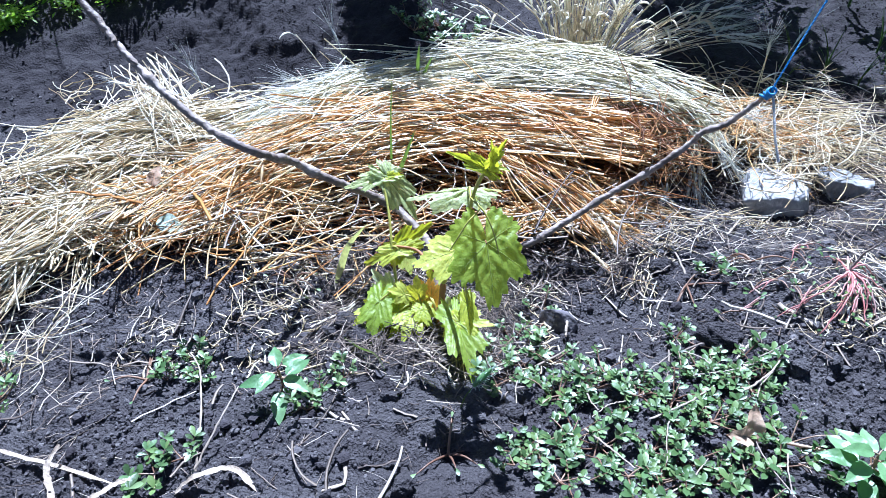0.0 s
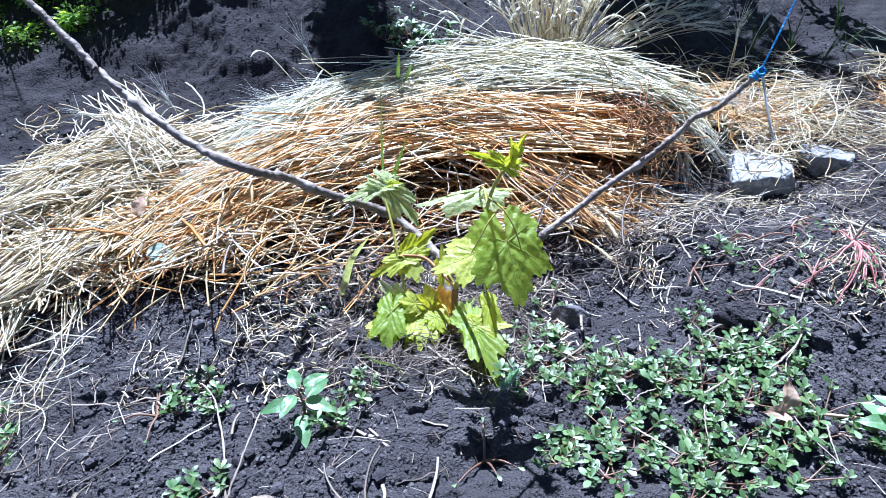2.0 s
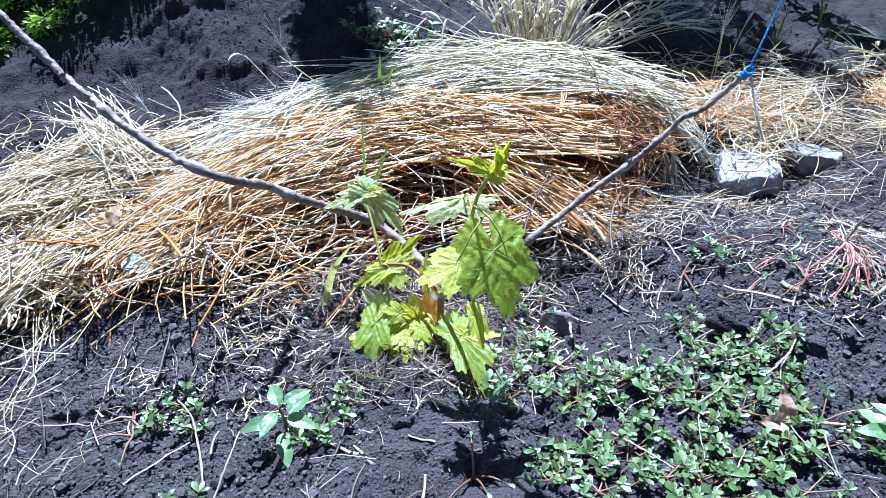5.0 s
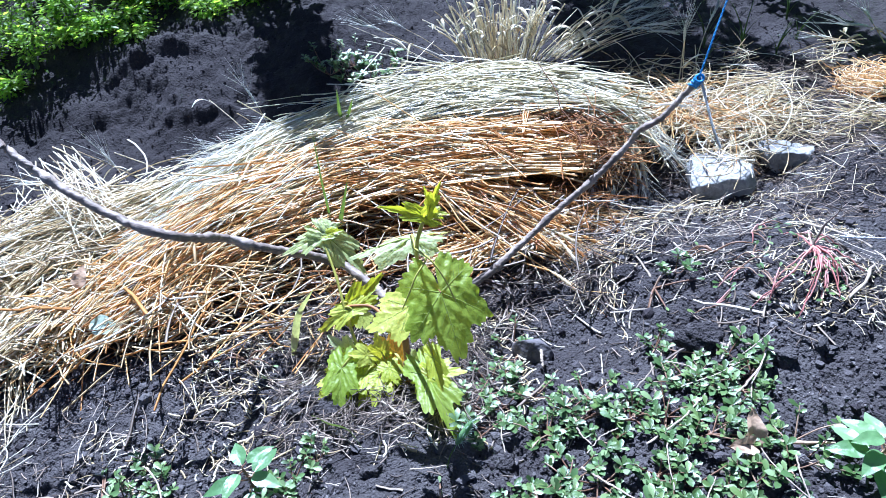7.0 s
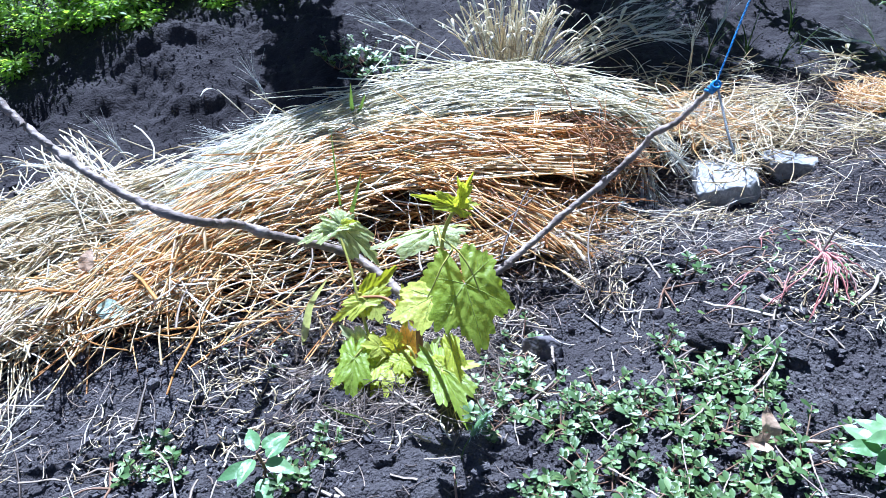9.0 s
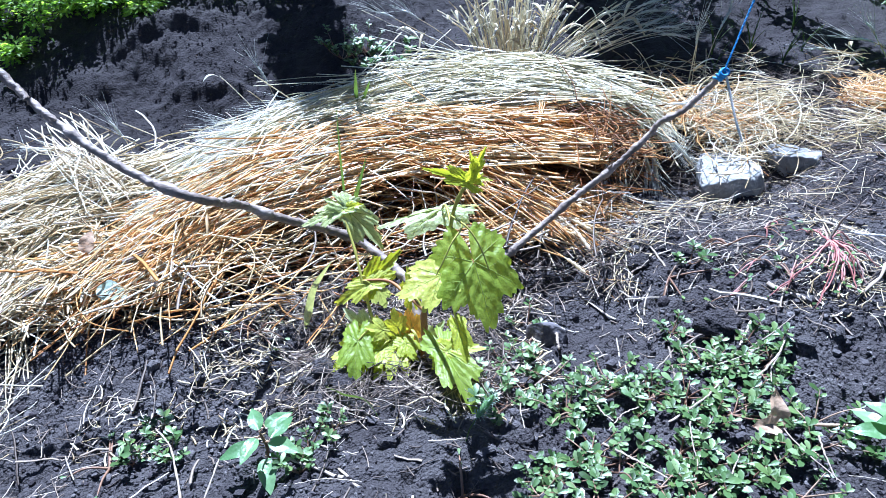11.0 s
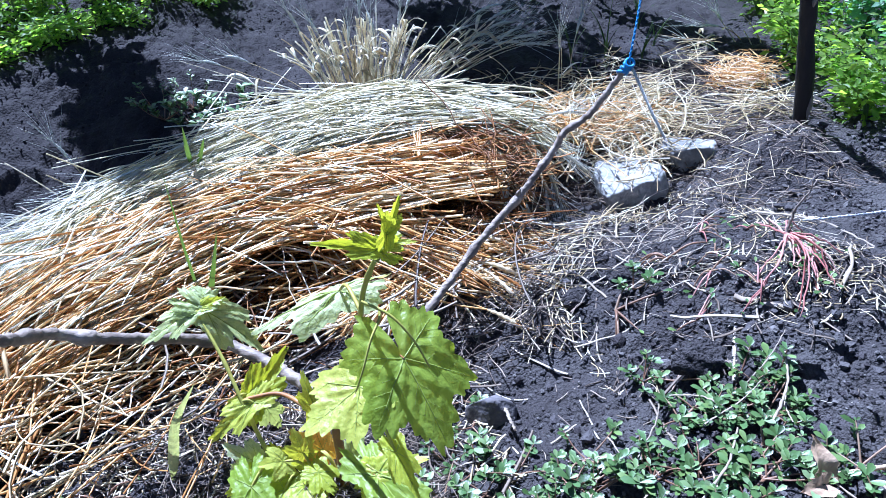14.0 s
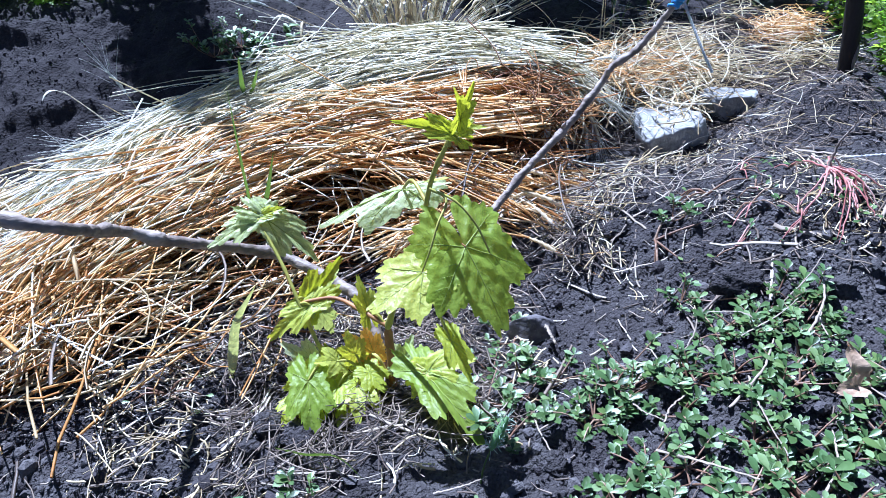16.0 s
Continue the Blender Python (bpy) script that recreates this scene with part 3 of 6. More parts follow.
pale_strips = [bundle([(a, b, c + 0.010) for a, b, c in S1], 60, 0.07, 0.022, (0.0012, 0.0026), (0.12, 0.3), 0.015, k=11), bundle([(a, b, c + 0.006) for a, b, c in S1b], 50, 0.07, 0.022, (0.0012, 0.0026), (0.12, 0.3), 0.015, k=11)]
solo("pale_leaf_strips", pile(pale_strips, 4, 0.10), PALE, "flat bleached leaf strips over the pale wheat", "straw", kind="stuff")

# bearded ears where the pale stalks end
ends, ways = [], []
for p, r in (sheaf[2], sheaf[0], sheaf[1]):
    pick = np.nonzero((p[:, -1, 0] < -0.42))[0]
    pick = rng.choice(pick, min(len(pick), 46), replace=False)
    ends.append(p[pick, -1]), ways.append(p[pick, -1] - p[pick, -2])
pick = rng.choice(len(sheaf[3][0]), 6, replace=False)
ends.append(sheaf[3][0][pick, -1]), ways.append(sheaf[3][0][pick, -1] - sheaf[3][0][pick, -3])
body, hair = ears(np.vstack(ends), unit(np.vstack(ways)), awns=20)
solo("wheat_ears", mesh_from(*body), PALE, "ripe bearded wheat ears at the ends of the pale stalks", "wheat ears", kind="stuff")
solo("wheat_awns", mesh_from(*hair), SILVER, "long silvery bristles of the wheat ears", "wheat awns", kind="stuff")

# the looser heap that runs down to the soil
loose = (
    locks([(-0.420, 0.185, 0.112), (-0.593, 0.165, 0.105), (-0.722, 0.140, 0.092), (-0.830, 0.085, 0.080)], 22, 12, 0.075, 0.022, swing=0.09, sub=(0.3, 0.7), radius=(0.0010, 0.0019))
    + locks([(-0.640, 0.380, 0.112), (-0.740, 0.315, 0.100), (-0.830, 0.245, 0.085), (-0.900, 0.160, 0.073), (-0.980, 0.060, 0.055)], 36, 15, 0.11, 0.028, swing=0.10, sub=(0.3, 0.7), radius=(0.0010, 0.0019))
    + locks([(-0.490, 0.250, 0.122), (-0.570, 0.180, 0.108), (-0.625, 0.085, 0.096), (-0.650, 0.010, 0.082)], 24, 12, 0.08, 0.022, swing=0.08, sub=(0.4, 0.9), radius=(0.0010, 0.0019))
    + locks([(-0.760, 0.200, 0.100), (-0.850, 0.060, 0.070), (-0.900, -0.060, 0.060), (-0.960, -0.220, 0.045)], 24, 12, 0.06, 0.03, swing=0.08, sub=(0.3, 0.8), radius=(0.0008, 0.0018))
    + [
        bundle([(-0.356, 0.137, 0.114), (-0.492, 0.113, 0.106), (-0.629, 0.086, 0.090), (-0.760, 0.030, 0.068)], 36, 0.020, 0.012, radius=(0.0014, 0.0024), share=(0.5, 0.95)),
        bundle([(-0.620, 0.045, 0.085), (-0.500, 0.055, 0.100), (-0.360, 0.150, 0.105)], 18, 0.018, 0.01, radius=(0.0014, 0.0024), share=(0.5, 0.95)),
        bundle([(-0.640, 0.120, 0.100), (-0.500, 0.075, 0.104), (-0.380, 0.020, 0.090)], 20, 0.03, 0.012, radius=(0.0012, 0.0022), share=(0.3, 0.8), wander=0.04),
        scatter(-1.05, -0.25, 0.03, 0.44, 520, (0.06, 0.24), (0.01, 0.075), angle=0.3, spread=0.85, radius=(0.0007, 0.0018), bend=0.07, clump=21),
        scatter(-0.75, -0.28, 0.0, 0.22, 170, (0.05, 0.16), (0.0, 0.06), angle=0.2, spread=0.9, radius=(0.0007, 0.0018), bend=0.09),
    ]
)
loose = [without(q, -0.47, 0.085, 0.15, 0.050, 0.108) for q in loose]
LEFT = [(-0.600, 0.330, 0.125), (-0.720, 0.330, 0.115), (-0.830, 0.300, 0.105), (-0.940, 0.240, 0.090), (-1.060, 0.160, 0.070)]
tangle = (
    locks(LEFT, 44, 9, 0.12, 0.030, 0.012, (0.4, 0.9), (0.0009, 0.0018), 0.16, 0.4, (0.2, 0.5))
    + locks([(-0.640, 0.100, 0.085), (-0.760, 0.120, 0.085), (-0.880, 0.100, 0.075), (-1.000, 0.020, 0.055)], 30, 8, 0.10, 0.022, 0.012, (0.4, 0.9), (0.0009, 0.0018), 0.16, 0.4, (0.2, 0.5))
    + [bundle([(-0.900, 0.430, 0.195), (-0.800, 0.330, 0.170), (-0.690, 0.225, 0.140)], 24, 0.026, 0.008, (0.0008, 0.0016), (0.4, 0.95), 0.016),
       bundle([(-0.880, 0.470, 0.195), (-0.800, 0.390, 0.165), (-0.730, 0.320, 0.135)], 14, 0.016, 0.008, (0.0008, 0.0016), (0.5, 0.95), 0.012),
       scatter(-1.00, -0.72, -0.24, 0.06, 190, (0.04, 0.13), (0.0, 0.04), radius=(0.0004, 0.0010), bend=0.15, k=7),
       scatter(-1.10, -0.45, 0.02, 0.46, 620, (0.04, 0.15), (0.02, 0.085), radius=(0.0008, 0.0018), bend=0.22, k=7, clump=24)]
)
tangle = [without(q, -0.47, 0.085, 0.15, 0.050, 0.108) for q in tangle]
solo("pale_straw_tangle", pile(tangle), TAN, "pale tangled straw at the flat end of the heap", "straw", kind="stuff")
solo("loose_pale_straw", pile(loose[1::2]), TAN, "loose cream-coloured straw spread down to the bare soil", "straw", kind="stuff")
solo("loose_golden_straw", pile(loose[::2]), GOLD, "loose tangled golden straw spread down to the bare soil", "straw", kind="stuff")
# straw under the sheaves takes a browner colour than the sheaves
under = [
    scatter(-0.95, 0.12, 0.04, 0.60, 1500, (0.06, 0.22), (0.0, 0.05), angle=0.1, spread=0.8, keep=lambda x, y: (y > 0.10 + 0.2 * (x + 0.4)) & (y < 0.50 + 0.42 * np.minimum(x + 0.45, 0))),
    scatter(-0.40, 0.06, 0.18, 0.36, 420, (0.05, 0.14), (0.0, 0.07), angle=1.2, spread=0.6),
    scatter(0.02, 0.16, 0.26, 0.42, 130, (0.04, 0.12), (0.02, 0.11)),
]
solo("matted_brown_straw", pile(under), BROWN, "brown matted straw in the hollow under the sheaves", "straw", kind="stuff")
# old stalks lying crosswise in the hollow
cross = [bundle([(-0.30, 0.215, 0.115), (-0.15, 0.225, 0.120), (0.00, 0.235, 0.115), (0.10, 0.245, 0.110)], 50, 0.035, 0.012, (0.0010, 0.0020), (0.3, 0.7), 0.03), bundle([(-0.22, 0.300, 0.170), (-0.17, 0.240, 0.130), (-0.13, 0.170, 0.100)], 26, 0.07, 0.01, (0.0008, 0.0018), (0.5, 0.9), 0.02)]
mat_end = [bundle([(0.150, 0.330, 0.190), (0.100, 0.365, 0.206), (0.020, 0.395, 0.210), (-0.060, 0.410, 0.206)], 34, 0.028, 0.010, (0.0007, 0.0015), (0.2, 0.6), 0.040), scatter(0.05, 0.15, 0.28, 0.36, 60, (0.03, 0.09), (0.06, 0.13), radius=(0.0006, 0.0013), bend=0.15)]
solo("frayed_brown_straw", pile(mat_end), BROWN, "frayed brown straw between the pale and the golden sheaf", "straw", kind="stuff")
solo("crossing_straw", pile(cross), GOLD, "loose tan stalks lying across the hollow of the heap", "straw", kind="stuff")
fanned = [bundle([(-0.260, 0.300, 0.185), (-0.125, 0.275, 0.165), (-0.033, 0.205, 0.145), (0.040, 0.150, 0.118)], 85, 0.045, 0.012, share=(0.4, 0.85), fan=0.5),
          bundle([(0.030, 0.176, 0.128), (-0.044, 0.188, 0.118), (-0.133, 0.165, 0.108), (-0.190, 0.115, 0.105)], 120, 0.02, 0.01, share=(0.45, 0.9)),
          bundle([(-0.009, 0.392, 0.222), (-0.028, 0.305, 0.195), (-0.040, 0.250, 0.160)], 3, 0.004, 0.002, radius=(0.002, 0.003), share=(0.9, 0.98), wander=0.003)]
solo("straw_fan", pile(fanned), GOLD, "fan of tan straw spilling from the sheaf end", "straw", kind="stuff")
body, hair = ears(fanned[0][0][:26, -1], unit(fanned[0][0][:26, -1] - fanned[0][0][:26, -3]), awns=9)
solo("golden_ears", mesh_from(*merged([body, hair])), GOLD, "tan bearded ears at the end of the straw fan", "wheat ears", kind="stuff")

# straw that trails off behind the stones
trail = [
    bundle([(0.150, 0.470, 0.160), (0.250, 0.490, 0.150), (0.350, 0.470, 0.150), (0.450, 0.410, 0.155)], 90, 0.050, 0.016, (0.0005, 0.0012), (0.2, 0.6), 0.045),
    scatter(0.12, 0.46, 0.36, 0.54, 420, (0.04, 0.14), (0.0, 0.040), angle=-0.2, spread=0.8, radius=(0.0005, 0.0013), bend=0.12, clump=15),
]
trail = [without(q, *HOLLOW) for q in trail]
solo("trailing_straw", pile(trail), GOLD, "tangled golden straw trailing past the stones", "straw", kind="stuff")
edge_of_trail = lambda x, y: fbm(x * 9, y * 9, 3, 16) + rng.normal(size=len(x)) * 0.05 > 0.44 + 0.3 * np.exp(-(((x - 0.298) / 0.08) ** 2 + ((y - 0.30) / 0.09) ** 2)) + 0.4 * np.exp(-(((x - 0.18) / 0.07) ** 2 + ((y - 0.35) / 0.08) ** 2)) + 0.22 * smooth(np.hypot((x - 0.34) / 0.30, (y - 0.46) / 0.17), 0.45, 1.1)
grey = [
    scatter(0.06, 0.70, 0.26, 0.72, 2900, (0.04, 0.15), (0.0, 0.050), angle=-0.1, spread=0.9, radius=(0.0005, 0.0013), bend=0.07, keep=edge_of_trail),
    scatter(0.16, 0.44, 0.40, 0.56, 200, (0.06, 0.18), (0.01, 0.07), angle=0.9, spread=0.6, radius=(0.0007, 0.0016), bend=0.12, k=7),
    scatter(0.30, 0.42, 0.30, 0.38, 26, (0.06, 0.13), (0.04, 0.085), angle=1.2, spread=0.6, radius=(0.0006, 0.0013), bend=0.12, k=7),
    bundle([(0.090, 0.420, 0.200), (0.128, 0.355, 0.170), (0.140, 0.310, 0.135), (0.138, 0.280, 0.105)], 30, 0.040, 0.012, (0.0005, 0.0011), (0.4, 0.9), 0.02, fan=0.3),
]
grey.append(scatter(0.33, 0.52, 0.14, 0.32, 70, (0.02, 0.07), (0.0, 0.020), radius=(0.0004, 0.0009), bend=0.1, clump=27, sink=0.004))
grey = [without(q, *HOLLOW) for q in grey[:3]] + grey[3:]
solo("bleached_straw", pile(grey), TAN, "bleached pale straw tangled round the stones", "straw", kind="stuff")
fringe = scatter(0.24, 0.38, 0.25, 0.36, 22, (0.05, 0.12), (0.05, 0.085), angle=1.4, spread=0.6, radius=(0.0005, 0.0011), bend=0.15, k=7)
solo("straw_fringe", pile([fringe]), TAN, "thin bleached stalks lying over the pale stones", "straw", kind="stuff")
body, hair = ears(grey[3][0][:7, -1], unit(grey[3][0][:7, -1] - grey[3][0][:7, -3]), awns=10)
solo("hanging_ears", mesh_from(*merged([body, hair])), SILVER, "silvery bearded ears hanging over the hollow by the stones", "wheat ears", kind="stuff")
dull = [scatter(0.10, 0.66, 0.32, 0.68, 1300, (0.02, 0.09), (0.0, 0.022), radius=(0.0004, 0.0010), bend=0.1)]
dull += [scatter(0.34, 0.58, 0.10, 0.36, 520, (0.01, 0.05), (0.0, 0.010), radius=(0.0004, 0.0009), bend=0.1, sink=0.003)]
solo("dull_chaff", pile(dull), TWIGGY, "dark rotting chaff between the bleached straw", "chaff", kind="stuff")
clump = [scatter(0.60, 0.69, 0.48, 0.57, 300, (0.04, 0.09), (0.01, 0.050), angle=1.3, spread=0.7, radius=(0.0004, 0.0011), bend=0.25)]
solo("straw_clump", pile(clump), GOLD, "small orange clump of straw near the post", "straw", kind="stuff")

# weathered bits of stalk on the soil
litter = [
    scatter(0.16, 0.38, -0.12, 0.14, 210, (0.010, 0.045), (0.0, 0.014), radius=(0.0004, 0.0010), bend=0.045, clump=18, sink=0.006),
    scatter(0.08, 0.30, 0.10, 0.26, 130, (0.03, 0.11), (0.0, 0.016), angle=0.3, spread=0.6, radius=(0.0004, 0.0009), bend=0.045, clump=19, sink=0.006),
    scatter(-0.14, 0.16, -0.01, 0.22, 480, (0.02, 0.08), (0.0, 0.012), angle=0.9, spread=0.55, radius=(0.0005, 0.0012), bend=0.045, clump=3, sink=0.004),
    scatter(-0.55, -0.20, -0.06, 0.11, 330, (0.02, 0.09), (0.0, 0.016), angle=-0.5, spread=0.7, radius=(0.0004, 0.0011), bend=0.045, clump=4, sink=0.004),
    scatter(-0.32, -0.06, -0.20, 0.0, 140, (0.02, 0.08), (0.0, 0.012), angle=-0.6, spread=0.6, radius=(0.0004, 0.0011), bend=0.045, clump=5, sink=0.005),
    scatter(0.14, 0.38, -0.14, 0.20, 170, (0.008, 0.05), (0.0, 0.010), radius=(0.0004, 0.0010), bend=0.045, clump=6, sink=0.006),
    scatter(-0.75, 0.26, -0.42, -0.05, 420, (0.010, 0.045), (0.0, 0.005), radius=(0.0002, 0.0008), bend=0.045, clump=7, sink=0.004),
    scatter(-0.95, -0.55, -0.40, -0.05, 230, (0.02, 0.08), (0.0, 0.014), radius=(0.0004, 0.0010), bend=0.045, clump=9, sink=0.005),
]
chaff = [scatter(-0.38, -0.10, -0.17, 0.07, 900, (0.02, 0.07), (0.0, 0.016), radius=(0.0004, 0.0010), bend=0.1), scatter(-0.16, 0.08, 0.02, 0.22, 420, (0.02, 0.07), (0.0, 0.014), radius=(0.0004, 0.0010), bend=0.1),
         scatter(-0.70, 0.36, -0.30, 0.22, 1300, (0.006, 0.022), (0.0, 0.006), radius=(0.0005, 0.0013), k=4, clump=12)]
fine = [scatter(0.06, 0.40, -0.14, 0.28, 1200, (0.005, 0.022), (0.0, 0.008), radius=(0.0004, 0.0011), k=4, bend=0.1, clump=13), scatter(-0.62, -0.05, -0.20, 0.06, 900, (0.008, 0.035), (0.0, 0.010), radius=(0.0005, 0.0015), k=4, bend=0.1, clump=14)]
fine += [scatter(-0.50, -0.10, -0.09, 0.09, 260, (0.02, 0.08), (0.0, 0.016), angle=-0.5, spread=0.8, radius=(0.0005, 0.0012), k=6, bend=0.06, clump=4, sink=0.004),
         scatter(-0.16, 0.14, 0.0, 0.20, 260, (0.03, 0.08), (0.0, 0.010), angle=0.9, spread=0.5, radius=(0.0005, 0.0011), k=5, bend=0.05, clump=3, sink=0.004),
         scatter(0.16, 0.34, -0.11, 0.10, 110, (0.02, 0.06), (0.0, 0.012), radius=(0.0005, 0.0011), k=6, bend=0.08, clump=18, sink=0.005),
         scatter(0.02, 0.30, 0.18, 0.28, 90, (0.03, 0.10), (0.0, 0.022), angle=0.2, spread=0.5, radius=(0.0006, 0.0013), k=6, bend=0.05)]
fine = [without(without(q, *HOLLOW), -0.22, -0.085, 0.13, 0.075) for q in fine]
solo("tan_chaff", pile(fine, 4, 0.4), TAN, "short tan chaff strewn over the soil", "chaff", kind="stuff")
solo("brown_chaff", pile(chaff), TWIGGY, "short brown chaff trodden into the soil", "chaff", kind="stuff")
litter = [without(q, -0.22, -0.085, 0.13, 0.075) for q in litter]
solo("straw_litter", pile(litter, 4, 0.45), DRIED, "weathered grey bits of stalk strewn over the soil", "straw litter", kind="stuff")
blades = [scatter(-0.95, 0.1, 0.05, 0.5, 220, (0.06, 0.16), (0.01, 0.08), angle=0.3, spread=0.7, radius=(0.0014, 0.0026), k=7, bend=0.15),
          scatter(-0.5, 0.36, -0.15, 0.24, 110, (0.03, 0.09), (0.0, 0.010), radius=(0.0012, 0.0022), k=7, bend=0.05), scatter(-0.72, -0.2, -0.40, -0.08, 24, (0.03, 0.09), (0.0, 0.010), radius=(0.0012, 0.0024), k=7, bend=0.05)]
solo("dry_leaf_blades", pile(blades, 4, 0.12), DRIED, "dry papery leaf blades among the straw", "dry leaves", kind="stuff")


def standing_tuft(name, place, n, height, spread, lean, label, every=3):
    """Stubble that still stands in a tuft: thick bleached stalks, some with bearded ears."""
    base = on_ground(*place)
    tuft = thing(name, base, label, "grass tuft")
    s = np.linspace(0, 1, 8)
    for k in range(n):
        a, q = rng.uniform(0, 6.283), math.sqrt(rng.random())
        root = base + np.array([math.cos(a) * q * 0.075, math.sin(a) * q * 0.03, -0.005])
        out = unit(np.array([math.cos(a) * spread * q + lean[0] + rng.normal() * 0.12, math.sin(a) * spread * q * 0.7 + lean[1], 1.0]))
        h = rng.uniform(0.6, 1.0) * height
        sag = rng.uniform(0.0, 0.40) * (0.15 + q)
        p = root + out * (h * s)[:, None]
        p[:, :2] += out[:2] * (sag * h * s**2)[:, None]
        p[:, 2] -= sag * h * 0.55 * s**2.5
        r = rng.uniform(0.0012, 0.0025) * (0.6 if n < 10 else 1) * (0.5 if lean[0] > 0.5 else 1)
        stalk = part("stalk", tubes(p[None], r * np.linspace(1, 0.75, 8)[None], 5), STUBBLE, tuft)
        if k % 2:
            s2 = np.linspace(0, 1, 8)
            side = unit(np.array([rng.normal(), rng.normal() - 0.3, 0.0]))
            reach = rng.uniform(0.03, 0.07)
            root = p[int(rng.integers(3, 7))]
            path = root + np.outer(s2, side * reach) + np.outer(np.sin(s2 * 2.4) * 0.9, [0, 0, reach * 0.5])
            part("leaf_blade", tubes(path[None], (0.0042 * np.sin(np.pi * np.clip(s2 * 0.9 + 0.08, 0, 1)))[None], 4, 0.12), STUBBLE, stalk, "papery bleached leaf blade")
        if k % every == 0:
            b, h2 = ears(p[-1:], unit(p[-1:] - p[-2:-1]), awns=14)
            part("ear", mesh_from(*merged([b, h2])), SILVER, stalk)
    return tuft


standing_tuft("stubble_tuft", (-0.020, 0.815), 105, 0.17, 0.34, (0.0, -0.05), "bleached tuft of cut wheat standing behind the heap", 14)
standing_tuft("stubble_tuft", (0.10, 0.80), 34, 0.19, 0.4, (1.3, -0.1), "bleached wheat stalks leaning over beside the tuft")
standing_tuft("stubble_tuft", (-0.11, 0.82), 7, 0.24, 0.3, (-1.3, 0.1), "few bleached wheat stalks bent down beside the tuft")
standing_tuft("stubble_tuft", (0.335, 0.66), 5, 0.14, 0.3, (-0.1, 0.0), "single upright bleached wheat stalks with bearded ears")
standing_tuft("stubble_tuft", (0.78, 0.70), 9, 0.085, 0.5, (-1.0, -0.2), "bleached dry grass leaning out of the weeds")
standing_tuft("stubble_tuft", (-0.80, 0.46), 6, 0.12, 0.5, (-0.5, 0.0), "few bleached wheat ears sticking up from the straw")
standing_tuft("stubble_tuft", (-0.55, 0.62), 3, 0.10, 0.4, (-0.4, 0.0), "few thin wheat ears sticking out behind the sheaf")


# ---------------------------------------------------------------- the young grapevine
def leaf_outline(theta, teeth=1.0, depth=1.0):
    """Reach of a five-lobed toothed leaf; theta 0 is the tip, pi the stalk's notch."""
    t = np.abs((theta + np.pi) % (2 * np.pi) - np.pi)
    r = np.full_like(t, 0.50)
    for at, reach, wide in ((0.0, 1.0, 0.36), (0.98, 0.92, 0.34), (1.95, 0.76, 0.36), (2.62, 0.60, 0.28)):
        r = np.maximum(r, reach * (1 - (0.52 * depth) * np.minimum(np.abs(t - at) / wide, 1.6) ** 1.15))
    r = r * (1 - 0.82 * np.exp(-(((t - np.pi) / 0.20) ** 2)))
    jig = 0.06 * np.sin(5 * theta + depth * 9)
    theta = theta + jig
    saw = np.abs(((theta * 34 / (2 * np.pi)) % 1) - 0.35)
    saw2 = np.abs(((theta * 17 / (2 * np.pi) + 0.3) % 1) - 0.4)
    return r * (1 + teeth * (0.24 * (0.36 - saw) + 0.16 * (0.33 - saw2)))


def leaf_frame(stalk, tip, facing):
    y = unit(np.asarray(tip, float) - stalk)
    f = np.asarray(facing, float)
    z = unit(f - y * (f @ y))
    return np.stack([np.cross(y, z), y, z], 1)


